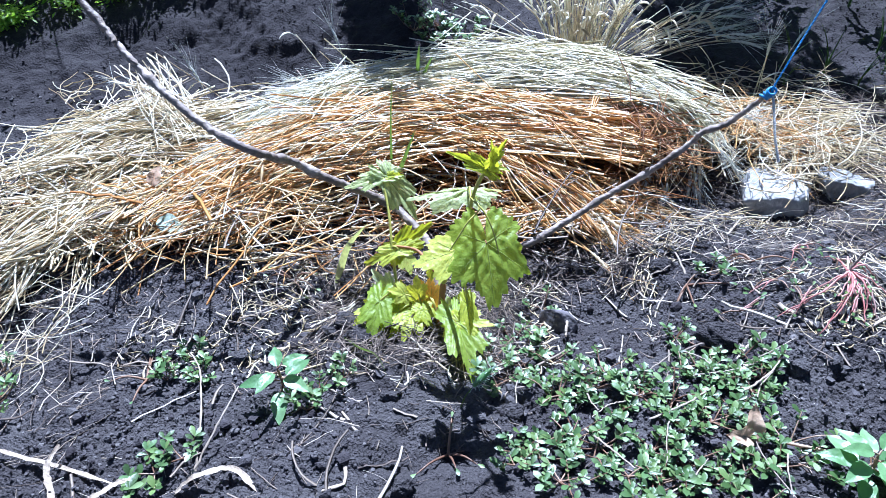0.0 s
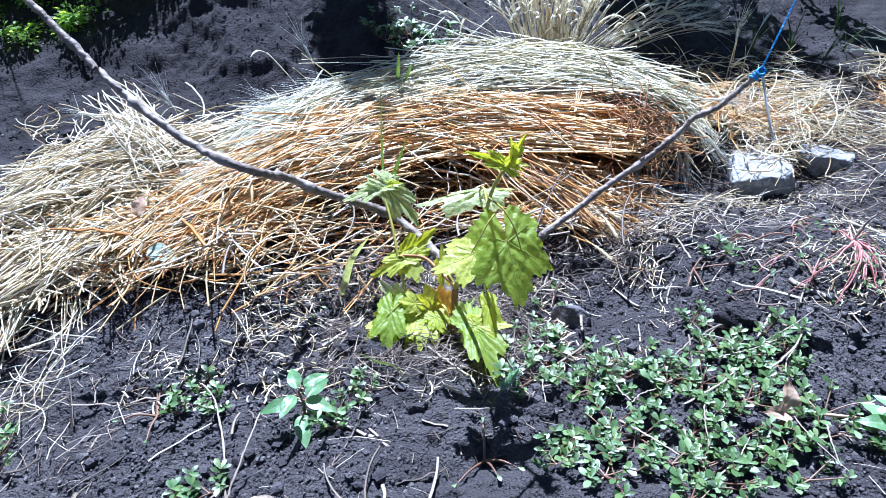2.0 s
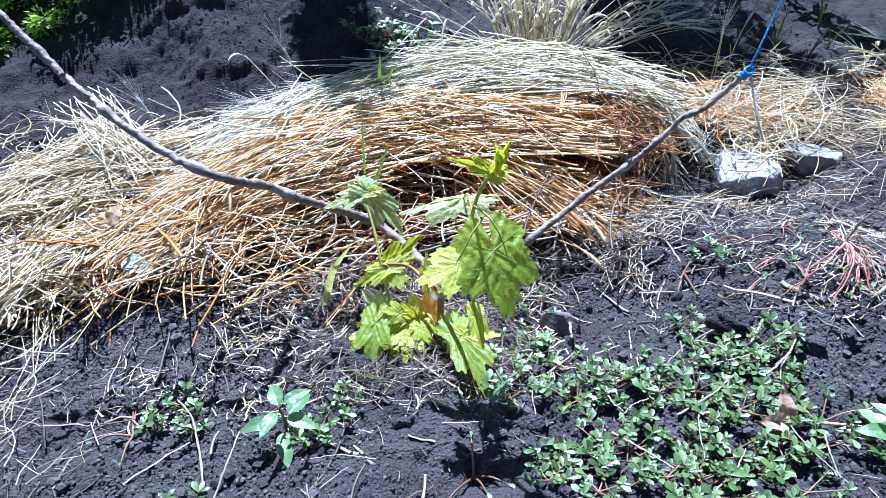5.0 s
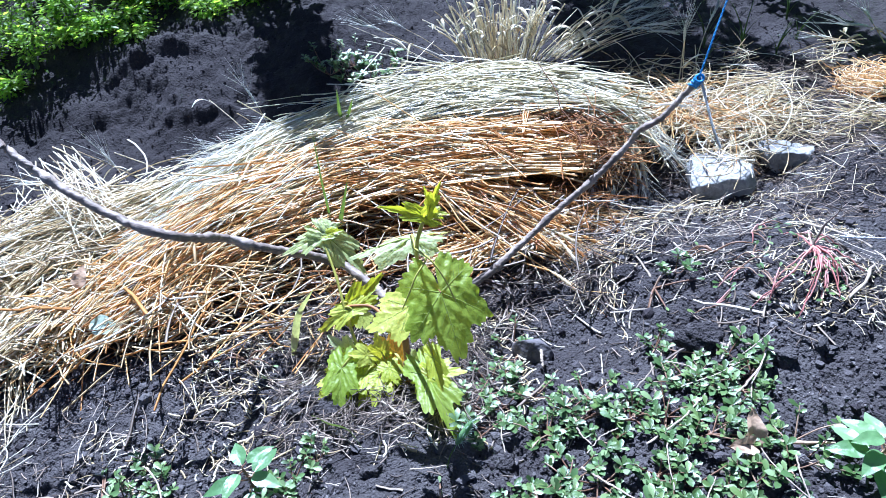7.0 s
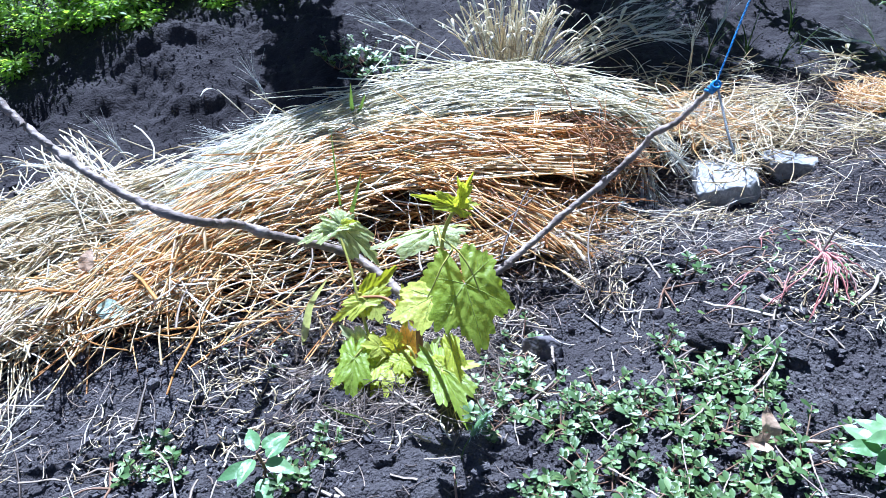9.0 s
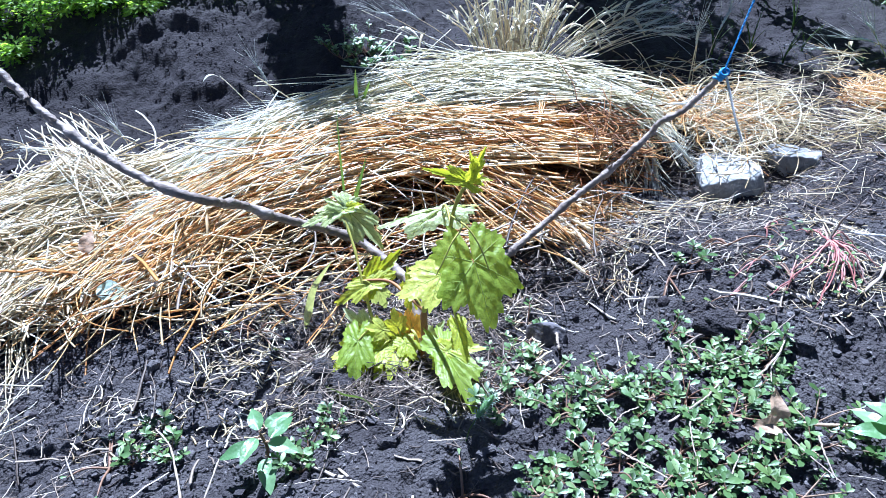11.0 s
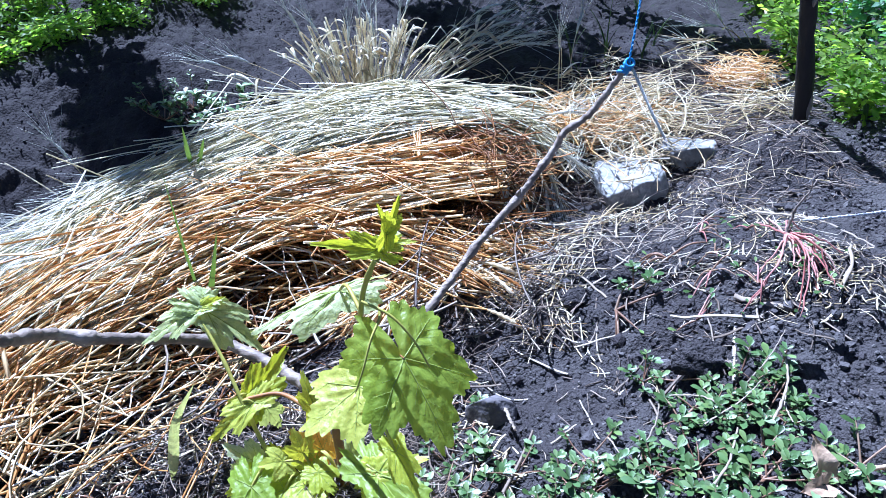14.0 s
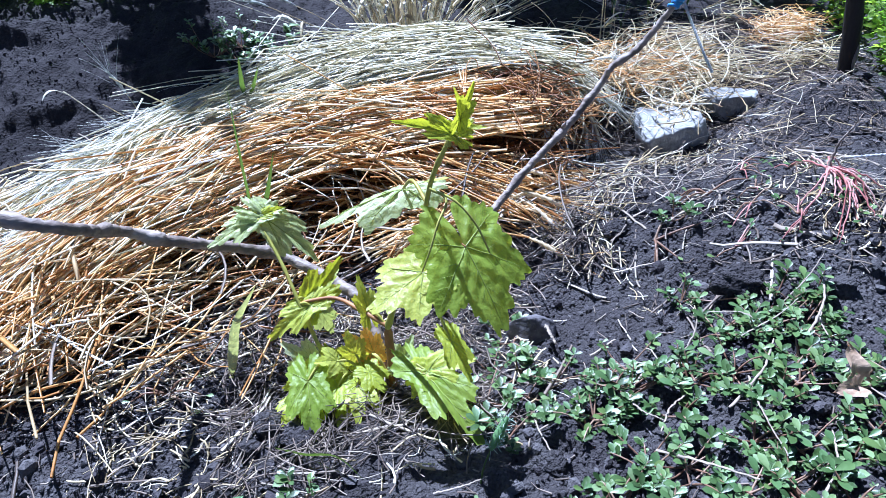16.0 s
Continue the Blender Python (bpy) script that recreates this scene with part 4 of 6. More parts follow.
def vine_leaf(stalk, tip, width, facing, cup=0.12, ruffle=0.05, teeth=1.0, depth=1.0, rings=11, spokes=138, fold=0.0, seed=0):
    """A leaf blade between its stalk's end and its tip, with sunken veins and a wavy rim. Also gives the veins."""
    stalk, tip = np.asarray(stalk, float), np.asarray(tip, float)
    length = np.linalg.norm(tip - stalk)
    th = np.arange(spokes) / spokes * 2 * np.pi
    rad = np.linspace(0.02, 1, rings)
    r = leaf_outline(th, teeth, depth)
    widest = np.max(np.abs(np.sin(th) * r)) * 2
    sx = width / widest

    def lift(x, y, t, q):
        v = np.min([np.abs((t - a + np.pi) % (2 * np.pi) - np.pi) for a in (0, 0.98, -0.98, 1.95, -1.95)], axis=0)
        z = -cup * q**2 + 0.05 * np.minimum(v, 0.5) * q
        z = z + ruffle * q**2 * np.sin(3 * t + seed) + ruffle * 0.6 * q**3 * np.sin(7 * t + 2 * seed)
        z = z + 0.018 * np.sin(26 * x + seed) * np.sin(24 * y) * (1 - q * 0.4) + 0.05 * (fbm(x * 6 + seed, y * 6, 2, 3) - 0.5)
        return z + fold * np.abs(x)

    q, t = np.meshgrid(rad, th, indexing="ij")
    rr = q * r[None]
    x, y = np.sin(t) * rr, np.cos(t) * rr
    z = lift(x, y, t, rr)
    m = leaf_frame(stalk, tip, facing)
    local = np.stack([x * sx, y * length, z * length], -1).reshape(-1, 3)
    verts = stalk + local @ m.T
    i, j = np.meshgrid(np.arange(rings - 1), np.arange(spokes), indexing="ij")
    a, b = i * spokes + j, i * spokes + (j + 1) % spokes
    faces = np.stack([a, b, b + spokes, a + spokes], -1).reshape(-1, 4)
    veins = []
    for at, reach in ((0, 0.93), (0.98, 0.82), (-0.98, 0.82), (1.95, 0.66), (-1.95, 0.66)):
        s = np.linspace(0.02, reach, 8)
        vx, vy = np.sin(at) * s, np.cos(at) * s
        vz = lift(vx, vy, np.full(8, at), s) + 0.006
        p = stalk + np.stack([vx * sx, vy * length, vz * length], 1) @ m.T
        veins.append(tube_arrays(p[None], (np.linspace(0.009, 0.002, 8) * length)[None], 4))
        for f in (0.3, 0.5, 0.7):
            for turn in (0.75, -0.75):
                s2 = np.linspace(0, 0.30 * (1 - f * 0.4), 5)
                wx, wy = np.sin(at) * f * reach + np.sin(at + turn) * s2, np.cos(at) * f * reach + np.cos(at + turn) * s2
                wz = lift(wx, wy, np.arctan2(wx, wy), np.hypot(wx, wy)) + 0.003
                p = stalk + np.stack([wx * sx, wy * length, wz * length], 1) @ m.T
                veins.append(tube_arrays(p[None], (np.linspace(0.0035, 0.001, 5) * length)[None], 3))
    return mesh_from(verts, faces), mesh_from(*merged(veins))


def bark_rod(ctrl, r0, r1, n, knots, sides=16):
    """An old cane: bends at its knots, ridged and furrowed lengthwise."""
    p = curve_points(ctrl, n) + rng.normal(size=(n, 3)) * 0.0005
    s = np.linspace(0, 1, n)
    r = r0 + (r1 - r0) * s
    for k, h in knots:
        r = r * (1 + h * np.exp(-((s - k) / 0.012) ** 2))
    v, f = tube_arrays(p[None], r[None], sides)
    v = v.reshape(n, sides, 3)
    a, b = np.meshgrid(np.arange(sides) * 1.9, s * 26, indexing="xy")
    furrow = fbm(a, b, 3, 7) - 0.5
    furrow[:, -1] = furrow[:, 0]
    v = p[:, None] + (v - p[:, None]) * (1 + 0.26 * furrow)[..., None]
    return v.reshape(-1, 3), f


VINE_BASE = on_ground(-0.214, -0.068, -0.004)
vine = thing("grapevine", VINE_BASE, "young grapevine with bright green leaves and two bare old canes", "grapevine")
part("trunk", mesh_from(*rod([(-0.214, -0.066, 0.060), (-0.213, -0.056, 0.095), (-0.216, -0.030, 0.130), (-0.222, 0.010, 0.145)], 0.0075, 0.006, 16, 8, ((0.5, 0.3),), 0.0006)), BARK, vine, "short gnarled dark trunk")
left_cane = part("cane", mesh_from(*bark_rod([(-0.222, 0.010, 0.140), (-0.270, 0.060, 0.155), (-0.318, 0.088, 0.170), (-0.402, 0.060, 0.223), (-0.430, 0.045, 0.250), (-0.460, -0.015, 0.301), (-0.531, 0.000, 0.328), (-0.612, 0.030, 0.378), (-0.690, 0.072, 0.438), (-0.76, 0.11, 0.49)],
     0.0062, 0.0042, 170, ((0.17, 0.3), (0.33, 0.45), (0.41, 0.35), (0.53, 0.45), (0.7, 0.4), (0.84, 0.35)))), BARK, vine, "bare grey-brown old cane arching over the straw")
right_cane = part("cane", mesh_from(*bark_rod([(-0.222, 0.010, 0.120), (-0.165, 0.055, 0.112), (-0.099, 0.084, 0.124), (0.000, 0.140, 0.178), (0.060, 0.156, 0.222), (0.105, 0.168, 0.262), (0.118, 0.166, 0.285), (0.145, 0.156, 0.308), (0.180, 0.138, 0.366)],
     0.0058, 0.0034, 170, ((0.3, 0.35), (0.48, 0.3), (0.62, 0.4), (0.72, 0.4), (0.83, 0.35)))), BARK, vine, "bare grey-brown old cane tied up at its end")
for at, way in (((0.055, 0.155, 0.222), (0.3, -0.4, 1)), ((0.108, 0.168, 0.270), (0.8, 0, -0.3)), ((-0.402, 0.060, 0.225), (-0.4, -0.6, 0.8)), ((-0.612, 0.030, 0.380), (-0.5, -0.4, 1))):
    bud = np.array(at) + np.outer(np.linspace(0, 1, 5), unit(np.array(way, float)) * 0.011)
    part("bud", tubes(bud[None], np.array([[0.0028, 0.0032, 0.0026, 0.0014, 0.0004]]), 6), BARK, vine)
part("shoot", mesh_from(*rod([(-0.214, -0.070, 0.062), (-0.208, -0.072, 0.101), (-0.205, -0.066, 0.165)], 0.0046, 0.0042, 16, 8, ((0.55, 0.4),))), WOODY, vine, "red-brown woody base of the shoot")
part("shoot", mesh_from(*rod([(-0.205, -0.066, 0.163), (-0.192, -0.082, 0.216), (-0.180, -0.108, 0.270), (-0.172, -0.125, 0.310), (-0.165, -0.145, 0.360), (-0.155, -0.161, 0.395), (-0.148, -0.166, 0.414)], 0.0031, 0.0014, 40, 8, ((0.03, 0.3), (0.45, 0.35), (0.62, 0.3), (0.85, 0.3)))), SHOOT, vine, "yellow-green main shoot")
part("shoot", mesh_from(*rod([(-0.208, -0.072, 0.101), (-0.240, -0.060, 0.108), (-0.267, -0.050, 0.122), (-0.283, -0.014, 0.165), (-0.294, 0.020, 0.196), (-0.310, 0.058, 0.228)], 0.0026, 0.0015, 36, 7, ((0.5, 0.35), (0.75, 0.3)))), SHOOT, vine, "yellow-green side shoot")
part("shoot", mesh_from(*rod([(-0.205, -0.066, 0.165), (-0.225, -0.046, 0.171), (-0.249, -0.019, 0.172), (-0.283, -0.010, 0.168)], 0.0028, 0.0016, 20, 7)), WOODY, vine, "reddish side shoot")

# stalk end, tip, width, facing, cup, fold, material, where its stalk springs from
VINE_LEAVES = [
    ((-0.148, -0.163, 0.312), (-0.131, -0.210, 0.270), 0.088, (0.12, -0.50, 0.85), 0.14, 0.00, LEAF, (-0.178, -0.112, 0.278)),
    ((-0.180, -0.162, 0.296), (-0.222, -0.174, 0.280), 0.064, (-0.25, -0.45, 0.85), 0.08, 0.05, YOUNG, (-0.186, -0.094, 0.240)),
    ((-0.178, -0.084, 0.320), (-0.248, -0.080, 0.308), 0.046, (0.10, 0.02, 1.0), 0.16, -0.10, DOWNY, (-0.168, -0.135, 0.335)),
    ((-0.154, -0.166, 0.402), (-0.184, -0.178, 0.424), 0.018, (-0.1, -0.8, 0.5), 0.2, 0.2, YOUNG, (-0.155, -0.162, 0.392)),
    ((-0.150, -0.165, 0.404), (-0.132, -0.170, 0.406), 0.013, (0.1, -0.7, 0.7), 0.2, 0.3, YOUNG, (-0.155, -0.162, 0.394)),
    ((-0.147, -0.166, 0.412), (-0.137, -0.162, 0.432), 0.012, (0.0, -0.9, 0.3), 0.1, 0.4, YOUNG, (-0.150, -0.164, 0.404)),
    ((-0.148, -0.166, 0.412), (-0.150, -0.168, 0.432), 0.011, (0.2, -0.9, 0.3), 0.1, 0.4, YOUNG, (-0.150, -0.164, 0.404)),
    ((-0.302, 0.060, 0.226), (-0.254, 0.036, 0.188), 0.050, (0.15, -0.60, 0.80), 0.22, 0.12, DOWNY, (-0.310, 0.056, 0.226)),
    ((-0.312, 0.064, 0.228), (-0.362, 0.044, 0.220), 0.036, (-0.1, -0.5, 0.85), 0.20, 0.20, DOWNY, (-0.310, 0.056, 0.226)),
    ((-0.310, 0.064, 0.228), (-0.284, 0.060, 0.240), 0.016, (0.1, -0.6, 0.7), 0.2, 0.25, YOUNG, (-0.310, 0.056, 0.226)),
    ((-0.276, -0.004, 0.160), (-0.236, 0.016, 0.192), 0.042, (0.35, -0.75, 0.45), 0.25, 0.30, YOUNG, (-0.285, -0.008, 0.172)),
    ((-0.274, -0.016, 0.166), (-0.320, -0.030, 0.150), 0.034, (-0.15, -0.5, 0.85), 0.15, 0.15, YOUNG, (-0.283, -0.012, 0.168)),
    ((-0.266, -0.010, 0.152), (-0.258, -0.012, 0.120), 0.030, (0.0, -0.7, 0.7), 0.15, 0.15, DOWNY, (-0.280, -0.014, 0.168)),
    ((-0.220, -0.048, 0.172), (-0.224, -0.034, 0.204), 0.024, (0.0, -0.9, 0.4), 0.2, 0.35, YOUNG, (-0.207, -0.064, 0.166)),
    ((-0.288, -0.076, 0.126), (-0.292, -0.128, 0.106), 0.050, (-0.10, -0.60, 0.75), 0.14, 0.05, LEAF, (-0.262, -0.052, 0.121)),
    ((-0.284, -0.058, 0.120), (-0.314, -0.066, 0.112), 0.034, (-0.2, -0.7, 0.6), 0.2, 0.15, YOUNG, (-0.262, -0.052, 0.121)),
    ((-0.282, -0.045, 0.118), (-0.306, -0.038, 0.142), 0.034, (-0.2, -0.8, 0.5), 0.2, 0.25, DOWNY, (-0.267, -0.050, 0.122)),
    ((-0.250, -0.060, 0.100), (-0.268, -0.048, 0.134), 0.052, (0.0, -0.85, 0.45), 0.22, 0.10, YOUNG, (-0.235, -0.062, 0.106)),
    ((-0.246, -0.064, 0.102), (-0.228, -0.056, 0.132), 0.036, (0.1, -0.8, 0.5), 0.2, 0.10, YOUNG, (-0.232, -0.063, 0.105)),
    ((-0.252, -0.068, 0.104), (-0.264, -0.114, 0.104), 0.046, (0.0, -0.7, 0.65), 0.2, 0.10, YOUNG, (-0.228, -0.065, 0.104)),
    ((-0.238, -0.070, 0.102), (-0.228, -0.108, 0.106), 0.036, (0.1, -0.7, 0.65), 0.2, 0.15, YOUNG, (-0.220, -0.068, 0.103)),
    ((-0.268, -0.070, 0.112), (-0.286, -0.080, 0.100), 0.030, (-0.1, -0.8, 0.5), 0.2, 0.2, YOUNG, (-0.245, -0.060, 0.108)),
    ((-0.226, -0.052, 0.122), (-0.246, -0.042, 0.142), 0.034, (0.0, -0.8, 0.5), 0.2, 0.15, AMBER, (-0.213, -0.070, 0.108)),
    ((-0.222, -0.054, 0.122), (-0.226, -0.042, 0.148), 0.026, (0.1, -0.9, 0.3), 0.2, 0.2, AMBER, (-0.213, -0.070, 0.108)),
    ((-0.198, -0.074, 0.120), (-0.183, -0.062, 0.140), 0.026, (0.1, -0.8, 0.5), 0.2, 0.2, DOWNY, (-0.207, -0.071, 0.110)),
    ((-0.180, -0.112, 0.138), (-0.145, -0.186, 0.130), 0.052, (0.20, -0.55, 0.80), 0.18, 0.16, LEAF, (-0.208, -0.072, 0.105)),
    ((-0.178, -0.110, 0.140), (-0.136, -0.116, 0.152), 0.040, (0.1, -0.5, 0.85), 0.2, 0.12, YOUNG, (-0.206, -0.073, 0.108)),
    ((-0.184, -0.108, 0.136), (-0.196, -0.124, 0.124), 0.026, (0.0, -0.6, 0.75), 0.2, 0.12, YOUNG, (-0.206, -0.073, 0.108)),
    ((-0.262, -0.078, 0.112), (-0.286, -0.112, 0.110), 0.040, (-0.1, -0.45, 0.90), 0.2, 0.15, YOUNG, (-0.245, -0.060, 0.108)),
    ((-0.244, -0.080, 0.110), (-0.248, -0.118, 0.110), 0.042, (0.0, -0.45, 0.90), 0.2, 0.12, YOUNG, (-0.228, -0.065, 0.104)),
    ((-0.230, -0.074, 0.118), (-0.218, -0.096, 0.112), 0.034, (0.1, -0.45, 0.90), 0.2, 0.15, YOUNG, (-0.220, -0.068, 0.103)),
    ((-0.258, -0.058, 0.126), (-0.276, -0.066, 0.140), 0.034, (0.0, -0.6, 0.8), 0.2, 0.15, YOUNG, (-0.235, -0.062, 0.106)),
    ((-0.240, -0.056, 0.128), (-0.244, -0.050, 0.152), 0.030, (0.0, -0.8, 0.6), 0.2, 0.2, YOUNG, (-0.235, -0.062, 0.106)),
    ((-0.300, -0.074, 0.104), (-0.318, -0.104, 0.106), 0.036, (-0.2, -0.55, 0.8), 0.2, 0.12, YOUNG, (-0.262, -0.052, 0.121)),
    ((-0.164, -0.165, 0.226), (-0.156, -0.196, 0.212), 0.024, (0.1, -0.6, 0.75), 0.2, 0.12, YOUNG, (-0.186, -0.100, 0.250)),
]
for n, (stalk, tip, width, facing, cup, fold, mat, root) in enumerate(VINE_LEAVES):
    if 15 < n < 25:  # the crowded leaves at the foot
        tip, width = tuple(np.array(stalk) + 1.05 * (np.array(tip) - stalk)), width * 1.05
    blade, ribs = vine_leaf(stalk, tip, width, np.array(facing) * [1, 0.75, 1] + [0, 0, 0.2], cup, 0.06 if n else 0.045, 1.0, 0.42 if n < 2 else 0.50, 13 if n == 0 else 9, fold=fold, seed=n * 1.7)
    leaf = part("leaf", blade, mat, vine, {LEAF: "mid-green toothed lobed leaf", YOUNG: "young yellow-green toothed leaf", DOWNY: "pale downy young leaf", AMBER: "amber-tinged young leaf"}[mat])
    part("vein_network", ribs, VEIN, leaf)
    root, end = np.array(root), np.array(stalk)
    mid = (root + end) / 2 + [0, 0, 0.25 * np.linalg.norm(end - root)]
    part("leaf_stalk", mesh_from(*rod([root, mid, end], 0.0016, 0.0011, 12, 6)), WOODY if n in (0, 25) else SHOOT, leaf)
for ctrl in ([(-0.168, -0.150, 0.356), (-0.158, -0.156, 0.349), (-0.168, -0.170, 0.340), (-0.176, -0.178, 0.326), (-0.184, -0.181, 0.310)], [(-0.168, -0.150, 0.356), (-0.153, -0.162, 0.350), (-0.142, -0.172, 0.335), (-0.134, -0.178, 0.312)]):
    part("tendril", mesh_from(*rod(ctrl, 0.0011, 0.0006, 24, 5)), SHOOT, vine, "thin pale tendril")

# ---------------------------------------------------------------- twine
KNOT = np.array([0.178, 0.138, 0.364])


def twisted(ctrl, r, turns, n=140):
    p = curve_points(ctrl, n)
    tan = unit(np.gradient(p, axis=0))
    a = unit(np.cross(tan, [0.3, 0.9, 0.2]))
    b = np.cross(tan, a)
    s = np.linspace(0, turns * 2 * np.pi, n)[:, None]
    return merged([tube_arrays((p + r * 0.55 * (np.cos(s + h) * a + np.sin(s + h) * b))[None], np.full((1, n), r * 0.62), 6) for h in (0, np.pi)])


twine = thing("blue_twine", KNOT, "blue twisted twine tied in a knot to the cane's end", "twine")
part("line", mesh_from(*twisted([KNOT, (0.190, 0.150, 0.395), (0.225, 0.19, 0.47), (0.34, 0.30, 0.74), (0.50, 0.45, 1.10)], 0.0013, 75, 420)), ROPE, twine)
way = unit(np.array([0.035, -0.018, 0.058]))
loops = []
for q in range(5):
    c = KNOT + way * (q - 3.2) * 0.0032
    a = unit(np.cross(way, [0, 1.0, 0.1 * q]))
    b = np.cross(way, a)
    s = np.linspace(0, 2 * np.pi, 25)[:, None]
    loops.append(tube_arrays((c + (np.cos(s) * a + np.sin(s) * b) * 0.0046 + way * 0.003 * np.sin(s + q))[None], np.full((1, 25), 0.0017), 6))
part("knot", mesh_from(*merged(loops)), ROPE, twine)
part("tail", mesh_from(*twisted([KNOT + [0.004, -0.003, -0.004], (0.186, 0.118, 0.340), (0.190, 0.098, 0.318), (0.198, 0.085, 0.296)], 0.0016, 14, 80)), TAIL, twine, "frayed faded tail of the twine")
white = thing("white_twine", on_ground(0.34, -0.01, 0.02), "white twine stretched low over the soil", "twine")
part("line", mesh_from(*twisted([(0.322, -0.002, 0.212), (0.345, -0.014, 0.216), (0.431, -0.020, 0.210), (0.62, -0.04, 0.215), (0.95, -0.08, 0.24)], 0.0016, 60, 300)), STRING, white)


# ---------------------------------------------------------------- small leafy plants
def leaf_sheet(length, width, shape="spoon", thick=0.0, nx=3, ny=7, curl=0.12, fold=0.10, wave=0.0):
    """A small leaf along +y from its stalk, facing +z; thick > 0 gives a fleshy leaf with an underside."""
    s = np.linspace(0, 1, ny)
    if shape == "spoon":
        w = np.where(s < 0.68, 0.16 + 0.84 * np.sin(np.pi / 2 * s / 0.68) ** 1.4, np.sqrt(np.maximum(0, 1 - ((s - 0.68) / 0.33) ** 2)))
    elif shape == "egg":
        w = np.sin(np.pi * np.clip(s * 0.97 + 0.03, 0, 1) ** 0.72) ** 0.9
    else:
        w = np.minimum(1, s * 6) * (1 - s) ** 0.6
    w[-1] = 0.02
    a = np.linspace(-1, 1, 2 * nx + 1)
    x = a[None] * w[:, None] * width / 2
    y = np.broadcast_to(s[:, None] * length, x.shape)
    z = fold * np.abs(x) - curl * length * s[:, None] ** 2 + wave * length * np.sin(s[:, None] * 14) * np.abs(a[None])
    top = np.stack([x, y, z], -1).reshape(-1, 3)
    m = 2 * nx + 1
    i, j = np.meshgrid(np.arange(ny - 1), np.arange(m - 1), indexing="ij")
    q = i * m + j
    f = np.stack([q, q + 1, q + m + 1, q + m], -1).reshape(-1, 4)
    if not thick:
        return top, f
    bulge = thick * (1 - a[None] ** 2) * np.sin(np.pi * np.clip(s, 0.03, 0.97))[:, None]
    low = top.copy()
    low[:, 2] -= bulge.ravel()
    return np.vstack([top, low]), np.vstack([f, f[:, ::-1] + len(top)])


def aim(place, way, face, size=1.0):
    y = Vector(way).normalized()
    z = Vector(face)
    z = (z - y * z.dot(y)).normalized()
    x = y.cross(z)
    return Matrix.Translation(Vector(place)) @ Matrix((x, y, z)).transposed().to_4x4() @ Matrix.Diagonal((size, size, size, 1))


def leaf_mesh(mat, *args, **kw):
    me = mesh_from(*leaf_sheet(*args, **kw))
    me.materials.append(mat)
    return me


PURSLANE_LEAVES = [leaf_mesh(PURSLANE, 0.0125, 0.0058, "spoon", 0.0012, 1, 6, 0.10, 0.25), leaf_mesh(PURSLANE, 0.0100, 0.0049, "spoon", 0.0011, 1, 6, -0.08, 0.3), leaf_mesh(PURSLANE, 0.0145, 0.0064, "spoon", 0.0012, 1, 6, 0.16, 0.18)]


def purslane(x, y, shoots, reach, seed, tall=0.018, big=0.98, label="low fleshy green purslane plant on bare soil"):
    """A creeping plant: reddish stems along the ground, each ending in a rosette of fleshy leaves."""
    g = np.random.default_rng(seed)
    base = on_ground(x, y)
    plant = thing("purslane", base, label, "purslane", "purslane on the soil")
    turn = g.uniform(0, 6.283)
    for s in range(shoots):
        a = turn + s * 6.283 / shoots + g.normal() * 0.35
        ln = reach * g.uniform(0.55, 1.1)
        ex, ey = x + math.cos(a) * ln, y + math.sin(a) * ln
        rise = tall * g.uniform(0.5, 1.3)
        tip = on_ground(ex, ey, rise)
        mid = on_ground((x + ex) / 2, (y + ey) / 2, 0.004 + rise * 0.25)
        part("stem", mesh_from(*rod([base + [0, 0, 0.001], mid, tip], 0.0009, 0.0006, 8, 5)), REDSTEM, plant)
        way = unit(tip - mid)
        grown = g.choice([0.45, 0.7, 0.85, 1.05])
        for k in range(int(g.integers(9, 15))):
            b = g.uniform(0, 6.283) if k > 4 else k * 6.283 / 5 + g.normal() * 0.25
            out = np.array([math.cos(b), math.sin(b), g.uniform(0.05, 0.45) + 0.09 * k])
            place = tip - way * (0.003 * (k // 3)) - [0, 0, 0.0008 * k]
            part("leaf", PURSLANE_LEAVES[int(g.integers(3))], PURSLANE, plant, place=aim(place, out, (out[0] * -0.3, out[1] * -0.3 - 0.1, 1), big * grown * g.uniform(0.55, 1.05)))
        for k in range(int(g.integers(1, 4))):
            f = g.uniform(0.4, 0.85)
            b = a + g.choice([-1, 1]) * g.uniform(0.6, 1.5)
            out = np.array([math.cos(b), math.sin(b), g.uniform(0.2, 0.6)])
            q = mid + (tip - mid) * f
            part("leaf", PURSLANE_LEAVES[int(g.integers(3))], PURSLANE, plant, place=aim(q, out, (0, -0.1, 1), g.uniform(0.6, 1.0)))
    return plant


